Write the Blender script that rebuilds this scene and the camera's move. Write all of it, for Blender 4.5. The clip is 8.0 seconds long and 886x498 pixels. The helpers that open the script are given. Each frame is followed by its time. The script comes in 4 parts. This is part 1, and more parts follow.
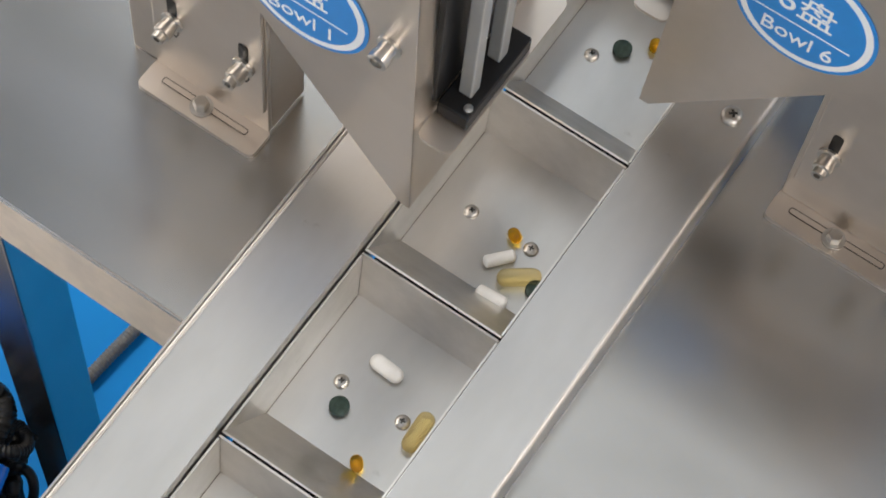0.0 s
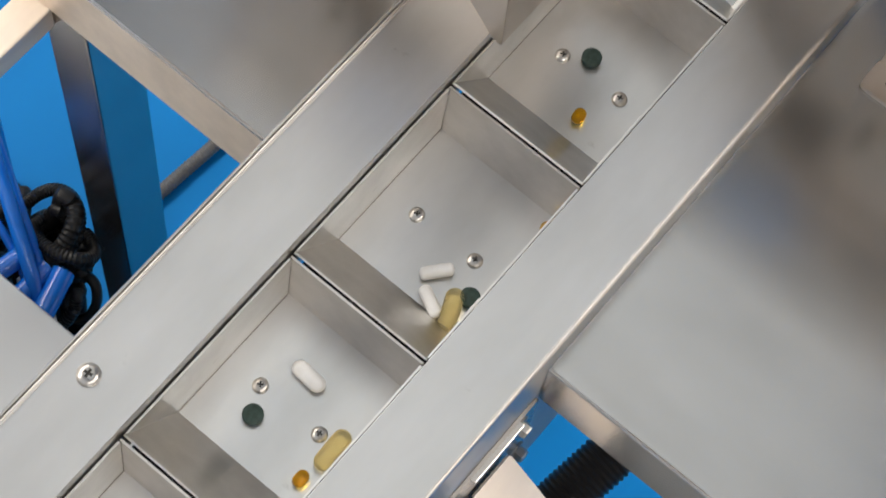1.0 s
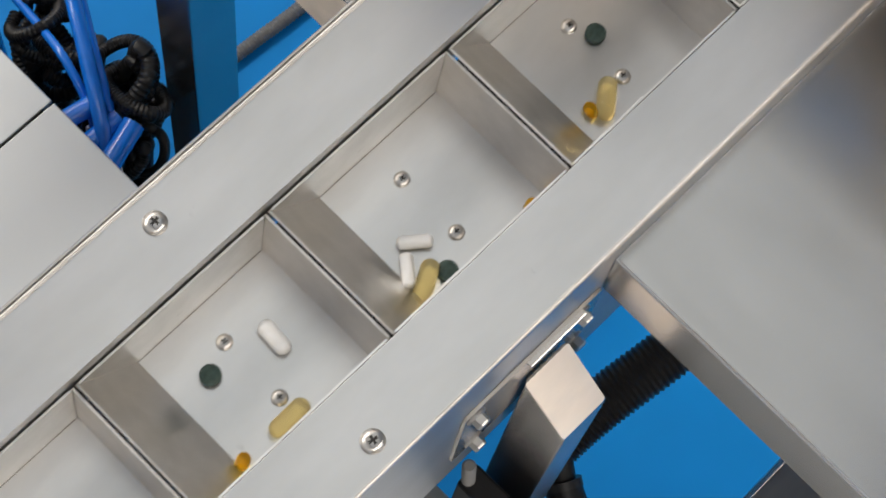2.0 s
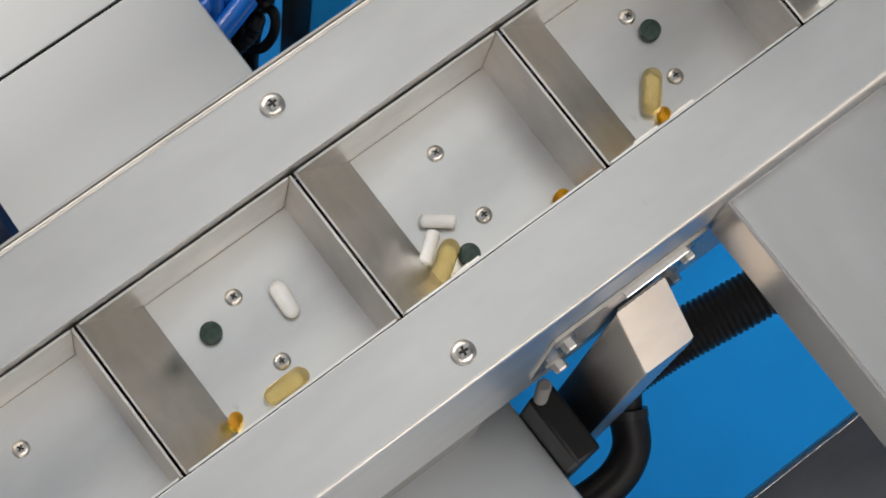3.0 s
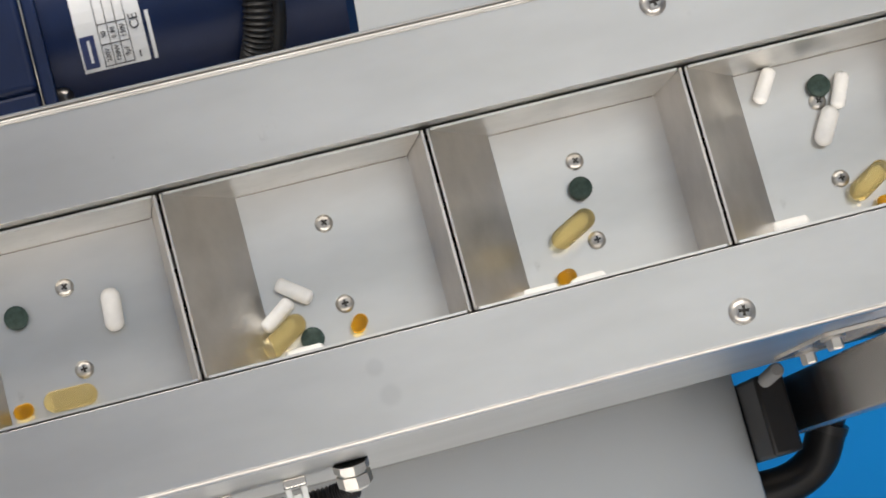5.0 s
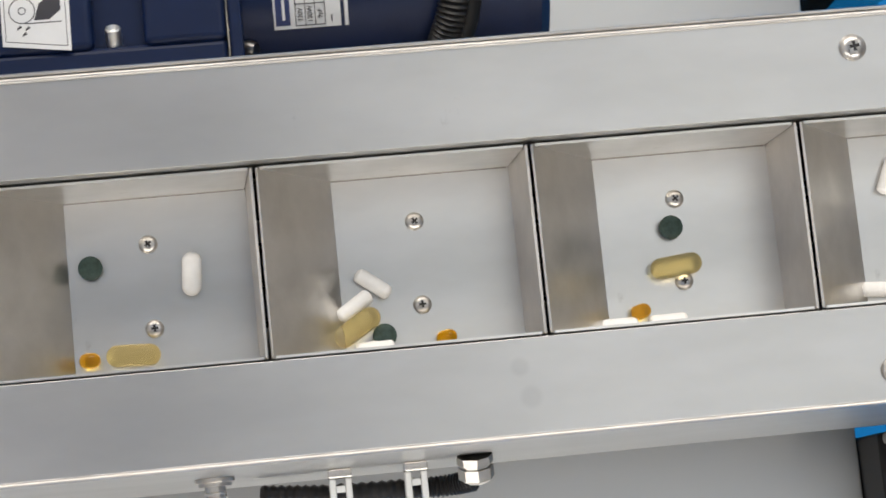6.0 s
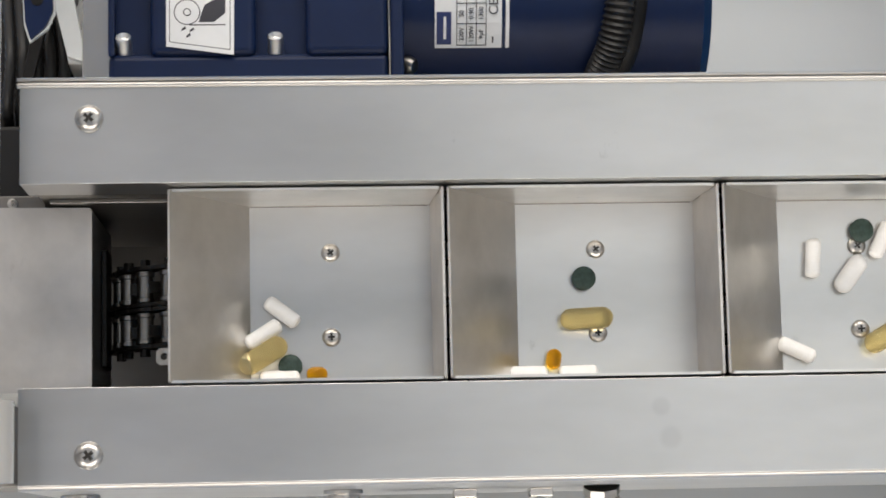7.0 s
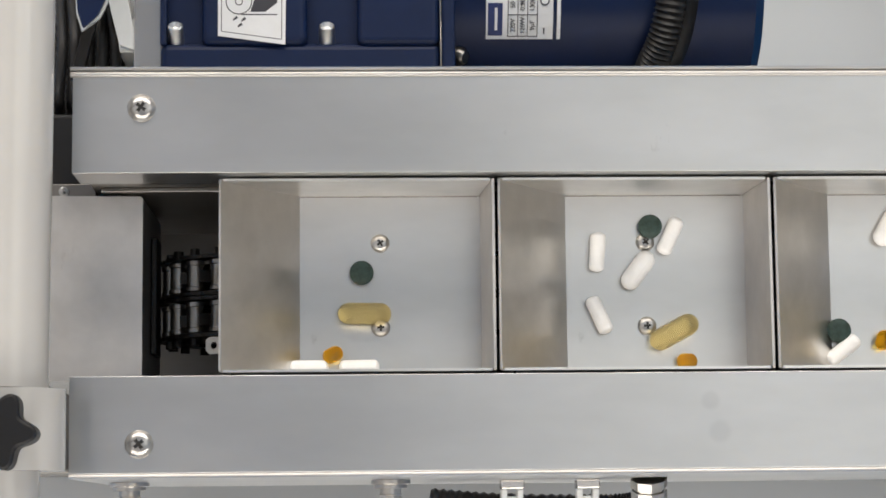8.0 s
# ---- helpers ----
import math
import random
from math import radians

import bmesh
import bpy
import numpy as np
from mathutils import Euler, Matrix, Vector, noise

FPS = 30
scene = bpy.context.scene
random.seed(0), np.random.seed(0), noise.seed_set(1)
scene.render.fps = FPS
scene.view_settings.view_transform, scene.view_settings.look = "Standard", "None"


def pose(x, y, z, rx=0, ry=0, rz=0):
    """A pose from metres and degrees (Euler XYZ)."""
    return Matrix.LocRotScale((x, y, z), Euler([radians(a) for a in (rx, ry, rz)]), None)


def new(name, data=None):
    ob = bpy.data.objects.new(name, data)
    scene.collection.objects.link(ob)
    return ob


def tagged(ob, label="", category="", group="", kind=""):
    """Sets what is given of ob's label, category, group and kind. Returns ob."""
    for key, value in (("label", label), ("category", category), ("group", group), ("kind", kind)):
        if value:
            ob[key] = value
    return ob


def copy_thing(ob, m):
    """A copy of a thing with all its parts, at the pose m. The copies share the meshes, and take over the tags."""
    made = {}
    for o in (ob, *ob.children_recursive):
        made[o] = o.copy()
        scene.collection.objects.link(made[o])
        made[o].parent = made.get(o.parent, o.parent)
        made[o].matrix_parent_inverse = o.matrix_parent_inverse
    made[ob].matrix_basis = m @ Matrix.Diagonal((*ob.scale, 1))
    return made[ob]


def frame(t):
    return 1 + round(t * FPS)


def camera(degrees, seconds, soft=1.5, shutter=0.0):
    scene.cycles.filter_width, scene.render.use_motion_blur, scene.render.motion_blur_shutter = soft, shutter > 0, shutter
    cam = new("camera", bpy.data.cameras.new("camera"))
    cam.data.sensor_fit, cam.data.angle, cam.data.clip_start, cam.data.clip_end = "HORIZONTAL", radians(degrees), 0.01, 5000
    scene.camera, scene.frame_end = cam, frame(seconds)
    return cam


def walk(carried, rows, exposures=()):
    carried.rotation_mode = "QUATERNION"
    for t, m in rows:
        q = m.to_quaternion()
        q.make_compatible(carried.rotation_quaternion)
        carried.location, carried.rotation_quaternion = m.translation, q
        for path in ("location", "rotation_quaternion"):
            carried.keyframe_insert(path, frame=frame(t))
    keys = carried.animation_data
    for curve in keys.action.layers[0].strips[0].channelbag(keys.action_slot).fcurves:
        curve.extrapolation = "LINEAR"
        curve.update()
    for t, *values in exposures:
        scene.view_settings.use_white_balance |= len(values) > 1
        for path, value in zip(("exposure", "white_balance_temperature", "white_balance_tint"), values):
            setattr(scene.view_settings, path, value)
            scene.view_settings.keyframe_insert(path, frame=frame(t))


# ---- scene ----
# ---- camera and its path ----
cam = camera(23.6, 8.0, soft=1.7, shutter=0.2)
walk(cam, [
    (0.0, pose(0.2330, -0.1876, 0.9132, 25.098, -3.527, -55.755)),
    (0.3, pose(0.2222, -0.1888, 0.9058, 24.464, -3.900, -54.315)),
    (0.5, pose(0.2206, -0.1858, 0.9017, 23.578, -4.186, -53.131)),
    (1.0, pose(0.2244, -0.1829, 0.8980, 20.904, -4.043, -50.388)),
    (1.5, pose(0.2200, -0.1847, 0.8932, 19.209, -4.137, -47.717)),
    (1.7, pose(0.2186, -0.1851, 0.8887, 18.739, -4.144, -46.800)),
    (2.8, pose(0.2043, -0.1620, 0.8791, 14.897, -5.045, -39.242)),
    (3.0, pose(0.2034, -0.1596, 0.8750, 14.416, -5.040, -37.560)),
    (3.5, pose(0.1978, -0.1518, 0.8678, 13.021, -5.005, -32.600)),
    (4.0, pose(0.1859, -0.1507, 0.8629, 11.874, -5.107, -27.140)),
    (4.2, pose(0.1829, -0.1420, 0.8627, 10.936, -5.227, -24.502)),
    (5.3, pose(0.1453, -0.1296, 0.8498, 9.154, -5.032, -11.888)),
    (5.5, pose(0.1435, -0.1165, 0.8499, 8.166, -4.714, -9.825)),
    (6.0, pose(0.1251, -0.1244, 0.8466, 8.643, -4.373, -5.732)),
    (6.5, pose(0.1086, -0.1071, 0.8501, 7.895, -3.665, -3.002)),
    (7.0, pose(0.0909, -0.1036, 0.8478, 7.827, -3.276, -1.233)),
    (7.5, pose(0.0809, -0.1016, 0.8451, 7.541, -2.981, -0.463)),
    (8.0, pose(0.0850, -0.0994, 0.8485, 7.295, -2.381, -0.623)),
], exposures=[(0.0, 0.50), (1.0, 0.43), (1.5, 0.39), (3.0, 0.31), (3.5, 0.32), (4.2, 0.39), (5.5, 0.43), (8.0, 0.47)])

# ---- world and lamps ----
FLOOR_Z, CEIL_Z = -0.86, 2.2
scene.view_settings.exposure = 0.47
world = bpy.data.worlds.new("world")
scene.world = world
world.use_nodes = True
world.node_tree.nodes["Background"].inputs["Color"].default_value = (0.9, 0.95, 1.0, 1)
world.node_tree.nodes["Background"].inputs["Strength"].default_value = 0.25


def ceiling_lamp(x, y, sx, sy, watts, colour=(1.0, 0.97, 0.93)):
    d = bpy.data.lights.new("ceiling_lamp", "AREA")
    d.shape, d.size, d.size_y, d.energy, d.color = "RECTANGLE", sx, sy, watts, colour
    ob = new("ceiling_lamp", d)
    ob.matrix_world = pose(x, y, CEIL_Z - 0.03)
    return ob


# wide diffusers over the line and beyond it, a dimmer one to the west, bright rows along the south and north sides
ceiling_lamp(0.93, 0.22, 1.38, 1.25, 4.45, (1.0, 0.985, 0.93))
# unseen, added so that the farther bucket floors mirror more light
ceiling_lamp(2.15, 1.00, 0.95, 0.85, 3.4, (1.0, 1.0, 0.965))
ceiling_lamp(-1.65, 0.10, 2.7, 3.0, 11.0, (1.0, 0.93, 0.85))
# unseen rows, added to brighten tablets and floor, clear of the rails' reflections
ceiling_lamp(0.20, -2.15, 4.6, 1.1, 86.0, (1.0, 0.925, 0.835))
ceiling_lamp(0.20, 2.50, 4.6, 1.0, 104.0, (1.0, 0.925, 0.835))

# ---- materials ----
MATS = {}


def mat(name):
    m = bpy.data.materials.new(name)
    m.use_nodes = True
    MATS[name] = m
    nt = m.node_tree
    return m, nt, nt.nodes["Principled BSDF"]


def node(nt, kind, **kw):
    n = nt.nodes.new(kind)
    for k, v in kw.items():
        n.inputs[k.replace("_", " ")].default_value = v
    return n


def ramp(nt, fac, c0, c1, p0=0.3, p1=0.7):
    r = nt.nodes.new("ShaderNodeValToRGB")
    r.color_ramp.elements[0].position, r.color_ramp.elements[1].position = p0, p1
    r.color_ramp.elements[0].color, r.color_ramp.elements[1].color = (*c0, 1), (*c1, 1)
    nt.links.new(fac, r.inputs["Fac"])
    return r.outputs["Color"]


def mapped(nt, scale):
    tc = nt.nodes.new("ShaderNodeTexCoord")
    mp = nt.nodes.new("ShaderNodeMapping")
    mp.inputs["Scale"].default_value = scale
    nt.links.new(tc.outputs["Object"], mp.inputs["Vector"])
    return mp.outputs["Vector"]


def steel(name, colour, rough, grain=(4, 260, 260), bump=0.006, vary=0.04, stain=0.12, smudge=9.0, specks=0.0, spots=(), streak=None):
    """Brushed stainless sheet: fine grain along one axis, soft smudges, faint stains."""
    m, nt, p = mat(name)
    p.inputs["Metallic"].default_value = 1.0
    g = node(nt, "ShaderNodeTexNoise", Scale=1.0, Detail=3.0)
    nt.links.new(mapped(nt, grain), g.inputs["Vector"])
    # smudges stretched along x, with soft mottled reflections coloured in too
    s = node(nt, "ShaderNodeTexNoise", Scale=smudge, Detail=4.0, Roughness=0.6)
    nt.links.new(mapped(nt, (0.4, 1, 1)), s.inputs["Vector"])
    lo = tuple(c * (1 - stain) for c in colour)
    col = ramp(nt, s.outputs["Fac"], lo, colour, 0.3, 0.62)
    if specks:
        # small grey rub marks and dust specks
        k = node(nt, "ShaderNodeTexNoise", Scale=specks, Detail=5.0, Roughness=0.75)
        nt.links.new(mapped(nt, (1, 0.45, 1)), k.inputs["Vector"])
        f = ramp(nt, k.outputs["Fac"], (1, 1, 1), (0.80, 0.79, 0.78), 0.66, 0.76)
        mm = nt.nodes.new("ShaderNodeMixRGB")
        mm.blend_type, mm.inputs["Fac"].default_value = "MULTIPLY", 1.0
        nt.links.new(col, mm.inputs["Color1"])
        nt.links.new(f, mm.inputs["Color2"])
        col = mm.outputs["Color"]
    if streak:
        # long soft bands left by brushing and wiping; the table's also carry uneven reflections
        k = node(nt, "ShaderNodeTexNoise", Scale=1.0, Detail=3.0, Roughness=0.55, Distortion=0.3)
        nt.links.new(mapped(nt, streak[:3]), k.inputs["Vector"])
        lo_s = 1 - streak[3]
        f = ramp(nt, k.outputs["Fac"], (lo_s, lo_s, lo_s * 0.99), (1.0, 1.0, 1.0), 0.36, 0.62)
        mm = nt.nodes.new("ShaderNodeMixRGB")
        mm.blend_type, mm.inputs["Fac"].default_value = "MULTIPLY", 1.0
        nt.links.new(col, mm.inputs["Color1"])
        nt.links.new(f, mm.inputs["Color2"])
        col = mm.outputs["Color"]
    for cx, cy, cr in spots:
        # one greasy finger mark
        d = nt.nodes.new("ShaderNodeVectorMath")
        d.operation = "DISTANCE"
        nt.links.new(mapped(nt, (1, 1, 0)), d.inputs[0])
        d.inputs[1].default_value = (cx, cy, 0)
        q = nt.nodes.new("ShaderNodeMapRange")
        q.interpolation_type = "SMOOTHSTEP"
        q.inputs["From Min"].default_value, q.inputs["From Max"].default_value = cr * 0.55, cr * 1.15
        q.inputs["To Min"].default_value, q.inputs["To Max"].default_value = 0.91, 1.0
        nt.links.new(d.outputs["Value"], q.inputs["Value"])
        mm = nt.nodes.new("ShaderNodeMixRGB")
        mm.blend_type, mm.inputs["Fac"].default_value = "MULTIPLY", 1.0
        nt.links.new(col, mm.inputs["Color1"])
        nt.links.new(q.outputs["Result"], mm.inputs["Color2"])
        col = mm.outputs["Color"]
    nt.links.new(col, p.inputs["Base Color"])
    mix = nt.nodes.new("ShaderNodeMath")
    mix.operation = "ADD"
    nt.links.new(g.outputs["Fac"], mix.inputs[0])
    nt.links.new(s.outputs["Fac"], mix.inputs[1])
    mr = nt.nodes.new("ShaderNodeMapRange")
    mr.inputs["From Min"].default_value, mr.inputs["From Max"].default_value = 0.6, 1.4
    mr.inputs["To Min"].default_value, mr.inputs["To Max"].default_value = rough - vary, rough + vary
    nt.links.new(mix.outputs[0], mr.inputs["Value"])
    nt.links.new(mr.outputs["Result"], p.inputs["Roughness"])
    b = nt.nodes.new("ShaderNodeBump")
    b.inputs["Strength"].default_value, b.inputs["Distance"].default_value = bump, 0.0004
    nt.links.new(g.outputs["Fac"], b.inputs["Height"])
    nt.links.new(b.outputs["Normal"], p.inputs["Normal"])
    return m


def plain(name, colour, rough=0.5, metal=0.0, scale=40.0, vary=0.1, bump=0.05, coat=0.0):
    m, nt, p = mat(name)
    p.inputs["Metallic"].default_value, p.inputs["Roughness"].default_value = metal, rough
    p.inputs["Coat Weight"].default_value = coat
    p.inputs["Specular IOR Level"].default_value = 0.28 if max(colour) < 0.1 and not metal else 0.5
    s = node(nt, "ShaderNodeTexNoise", Scale=scale, Detail=4.0, Roughness=0.6)
    nt.links.new(mapped(nt, (1, 1, 1)), s.inputs["Vector"])
    nt.links.new(ramp(nt, s.outputs["Fac"], tuple(c * (1 - vary) for c in colour), tuple(min(1, c * (1 + vary)) for c in colour)), p.inputs["Base Color"])
    b = nt.nodes.new("ShaderNodeBump")
    b.inputs["Strength"].default_value, b.inputs["Distance"].default_value = bump, 0.0006
    nt.links.new(s.outputs["Fac"], b.inputs["Height"])
    nt.links.new(b.outputs["Normal"], p.inputs["Normal"])
    return m


def clear(name, colour, rough=0.05, ior=1.45):
    m, nt, p = mat(name)
    p.inputs["Base Color"].default_value, p.inputs["Roughness"].default_value = (*colour, 1), rough
    p.inputs["Transmission Weight"].default_value, p.inputs["IOR"].default_value = 1.0, ior
    return m


RAIL = steel("rail_steel", (0.57, 0.565, 0.555), 0.33, grain=(4, 1600, 1600), bump=0.002, vary=0.02, smudge=26.0, stain=0.10, specks=60.0, spots=((0.2285, -0.0530, 0.0042), (0.232, -0.0655, 0.0050)), streak=(9, 30, 30, 0.05))
HEM = steel("hem_steel", (0.52, 0.50, 0.475), 0.36, grain=(6, 1500, 1500), bump=0.002, vary=0.03, smudge=40.0, stain=0.2)
# one bucket steel: reflected light lightens the walls' colour, shade darkens the back's
BUCKET_LIT = steel("bucket_lit_steel", (0.84, 0.82, 0.79), 0.33, grain=(1500, 9, 1500), smudge=45.0, stain=0.12, bump=0.001, vary=0.025, specks=38.0, streak=(40, 30, 30, 0.08))
BUCKET_BACK_SHADED = steel("bucket_back_shaded_steel", (0.66, 0.63, 0.60), 0.42, grain=(1500, 9, 1500), smudge=38.0, stain=0.16, bump=0.001, vary=0.05, specks=30.0)
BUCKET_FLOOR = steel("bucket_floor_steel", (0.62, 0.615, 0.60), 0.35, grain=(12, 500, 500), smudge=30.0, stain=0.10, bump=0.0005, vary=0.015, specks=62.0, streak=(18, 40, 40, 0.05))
TABLE = steel("table_steel", (0.47, 0.465, 0.455), 0.23, grain=(1500, 5, 1500), smudge=5.0, bump=0.002, vary=0.02, streak=(14, 3, 14, 0.2))
CHUTE = steel("chute_steel", (0.67, 0.605, 0.54), 0.34, grain=(1500, 1500, 8), smudge=14.0, bump=0.002, vary=0.03)
TUBE = steel("tube_steel", (0.64, 0.61, 0.575), 0.26, grain=(1500, 1500, 6), smudge=18.0, bump=0.001, vary=0.01)
LEG = steel("leg_steel", (0.60, 0.55, 0.50), 0.25, grain=(1500, 1500, 6), smudge=18.0, bump=0.001, vary=0.02)
BASE = steel("base_steel", (0.50, 0.515, 0.52), 0.40, grain=(5, 1500, 1500), bump=0.002, vary=0.03, smudge=4.0, stain=0.06)
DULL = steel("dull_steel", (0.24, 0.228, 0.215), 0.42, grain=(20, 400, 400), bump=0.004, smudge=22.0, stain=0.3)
SCREW = steel("screw_steel", (0.58, 0.56, 0.53), 0.30, grain=(320, 320, 320), smudge=330.0, stain=0.45, bump=0.45)
DARK_STEEL = steel("dark_steel", (0.085, 0.08, 0.075), 0.40, grain=(20, 400, 400), bump=0.004, smudge=60.0, stain=0.5)
# same steel with the warm light that falls on it put into its colour
LIT_STEEL = steel("lit_steel", (0.92, 0.82, 0.71), 0.55, grain=(8, 1500, 1500), bump=0.002, smudge=40.0)
BRIGHT_ZINC = plain("bright_zinc_plating", (0.80, 0.80, 0.79), 0.34, metal=1.0, scale=120)
ZINC = plain("zinc_plating", (0.52, 0.50, 0.47), 0.30, metal=1.0, scale=120)
DARK = plain("blackened_steel", (0.012, 0.011, 0.011), 0.4, metal=0.5, scale=150)
ROLLER = plain("roller_steel", (0.24, 0.23, 0.22), 0.3, metal=1.0, scale=150)
# the driver recess's shade, put into a near-black colour
RECESS_SHADE = plain("screw_recess_shade", (0.025, 0.023, 0.021), 0.5, metal=0.5)
DARK_SIDE = plain("dark_cabinet_side", (0.018, 0.018, 0.019), 0.55, scale=30)
BLACK = plain("black_plastic", (0.007, 0.007, 0.008), 0.45, scale=90)
RUBBER = plain("black_conduit", (0.016, 0.016, 0.017), 0.36, scale=60)
NAVY = plain("navy_enamel", (0.0025, 0.011, 0.048), 0.40, scale=50, vary=0.10, coat=0.0)
BLUE_FLOOR = plain("blue_floor_coating", (0.001, 0.235, 0.66), 0.60, scale=3.0, vary=0.1)
BLUE_FLOOR.node_tree.nodes["Principled BSDF"].inputs["Specular IOR Level"].default_value = 0.2
BLUE_TUBE = plain("blue_air_hose", (0.006, 0.17, 0.72), 0.25, scale=60, coat=0.5)
WHITE = plain("white_enamel", (0.45, 0.44, 0.42), 0.22, scale=20, vary=0.03, coat=0.4)
NYLON = plain("white_nylon", (0.72, 0.74, 0.74), 0.4, scale=80, vary=0.04)
PAPER = plain("label_paper", (0.74, 0.75, 0.76), 0.45, scale=90, vary=0.04)
INK = plain("label_ink", (0.05, 0.05, 0.06), 0.5)
NAVY_INK = plain("navy_ink", (0.015, 0.03, 0.12), 0.5)
STICKER = plain("sticker_blue", (0.01, 0.22, 0.62), 0.35, scale=60, vary=0.06)
STICKER_WHITE = plain("sticker_white", (0.82, 0.84, 0.86), 0.35, scale=60, vary=0.03)
TABLET = plain("white_tablet", (0.95, 0.94, 0.92), 0.55, scale=260, vary=0.04, bump=0.2)
GREEN = plain("green_tablet", (0.034, 0.058, 0.049), 0.5, scale=420, vary=0.35, bump=0.3)
WALLPAINT = plain("wall_paint", (0.84, 0.77, 0.69), 0.7, scale=2.0, vary=0.04)
CEILPAINT = plain("ceiling_paint", (0.26, 0.25, 0.24), 0.8, scale=2.0, vary=0.04)
GELATIN = clear("softgel_gelatin", (0.99, 0.86, 0.52), 0.04, 1.17)
GELATIN.node_tree.nodes["Principled BSDF"].inputs["Transmission Weight"].default_value = 0.93
AMBER = clear("amber_gelatin", (0.95, 0.62, 0.05), 0.03, 1.28)
GATE_BAR = plain("grey_gate_bar", (0.24, 0.245, 0.245), 0.25, scale=60, vary=0.05)

# ---- mesh helpers ----


def mesh_of(name, bm, material, smooth=False):
    me = bpy.data.meshes.new(name)
    bmesh.ops.recalc_face_normals(bm, faces=bm.faces)
    bm.to_mesh(me)
    bm.free()
    me.materials.append(material)
    if smooth:
        me.polygons.foreach_set("use_smooth", [True] * len(me.polygons))
        me.set_sharp_from_angle(angle=radians(38))
        # large flat faces keep their own normal beside rounded edges
        areas = np.zeros(len(me.polygons))
        me.polygons.foreach_get("area", areas)
        me.polygons.foreach_set("use_smooth", [bool(a < 8 * np.median(areas)) for a in areas])
    return me


def part(name, bm, material, parent=None, label="", smooth=True, at=None):
    """One mesh object, under a thing or a part when one is given."""
    ob = new(name, mesh_of(name, bm, material, smooth) if isinstance(bm, bmesh.types.BMesh) else bm)
    if parent is not None:
        ob.parent = parent
    if at is not None:
        ob.matrix_basis = at
    if label:
        tagged(ob, label)
    return ob


def thing(name, label, category, group="", at=None, kind=""):
    ob = new(name)
    ob.empty_display_size = 0.02
    if at is not None:
        ob.matrix_basis = at
    return tagged(ob, label, category, group, kind)


def box(x0, x1, y0, y1, z0, z1, bevel=0.0, bm=None, seg=2):
    out = bm or bmesh.new()
    v = bmesh.ops.create_cube(out, size=1.0)["verts"]
    for w in v:
        w.co = Vector((x0 + (w.co.x + 0.5) * (x1 - x0), y0 + (w.co.y + 0.5) * (y1 - y0), z0 + (w.co.z + 0.5) * (z1 - z0)))
    if bevel:
        edges = list({e for w in v for e in w.link_edges})
        bmesh.ops.bevel(out, geom=edges, offset=bevel, segments=seg, affect="EDGES", profile=0.5)
    return out


def prism(points, vec, bevel=0.0, bm=None):
    """A flat outline swept along vec."""
    out = bm or bmesh.new()
    a = [out.verts.new(p) for p in points]
    f = out.faces.new(a)
    r = bmesh.ops.extrude_face_region(out, geom=[f])
    nv = [g for g in r["geom"] if isinstance(g, bmesh.types.BMVert)]
    bmesh.ops.translate(out, verts=nv, vec=Vector(vec))
    if bevel:
        edges = list({e for w in a + nv for e in w.link_edges})
        bmesh.ops.bevel(out, geom=edges, offset=bevel, segments=2, affect="EDGES", profile=0.5)
    return out


def rounded(points, radius, n=4):
    """An outline with its corners rounded."""
    out = []
    pts = [Vector(p) for p in points]
    for i, p in enumerate(pts):
        a, b = (pts[i - 1] - p).normalized(), (pts[(i + 1) % len(pts)] - p).normalized()
        for k in range(n + 1):
            u = k / n
            s, e = p + a * radius, p + b * radius
            out.append((1 - u) ** 2 * s + 2 * u * (1 - u) * p + u * u * e)
    return out


def sweep(path, radius, seg=10, bm=None, ridge=0.0, caps=True):
    """A round tube along a list of points; ridge adds rings like a conduit's."""
    out = bm or bmesh.new()
    pts = [Vector(p) for p in path]
    rings, up = [], Vector((0.13, 0.31, 0.94)).normalized()
    for i, p in enumerate(pts):
        d = (pts[min(i + 1, len(pts) - 1)] - pts[max(i - 1, 0)]).normalized()
        s = d.cross(up)
        if s.length < 1e-4:
            s = d.cross(Vector((1, 0, 0)))
        s.normalize()
        up = s.cross(d).normalized()
        r = radius * (1 + (ridge if i % 2 else -ridge))
        rings.append([out.verts.new(p + (s * math.cos(2 * math.pi * k / seg) + up * math.sin(2 * math.pi * k / seg)) * r) for k in range(seg)])
    for a, b in zip(rings, rings[1:]):
        for k in range(seg):
            out.faces.new((a[k], a[(k + 1) % seg], b[(k + 1) % seg], b[k]))
    if caps:
        out.faces.new(rings[0])
        out.faces.new(rings[-1][::-1])
    return out


def lathe(profile, seg=20, bm=None, m=None):
    """A turned body round z from (radius, height) pairs."""
    out = bm or bmesh.new()
    made, rings = [], []
    for r, z in profile:
        if r < 1e-6:
            rings.append([out.verts.new((0, 0, z))])
        else:
            rings.append([out.verts.new((r * math.cos(2 * math.pi * k / seg), r * math.sin(2 * math.pi * k / seg), z)) for k in range(seg)])
        made += rings[-1]
    for a, b in zip(rings, rings[1:]):
        for k in range(seg):
            q = [a[k % len(a)], a[(k + 1) % len(a)], b[(k + 1) % len(b)], b[k % len(b)]]
            q = list(dict.fromkeys(q))
            if len(q) > 2:
                out.faces.new(q)
    for ring, flip in ((rings[0], True), (rings[-1], False)):
        if len(ring) > 1:
            out.faces.new(ring[::-1] if flip else ring)
    if m is not None:
        bmesh.ops.transform(out, matrix=m, verts=made)
    return out


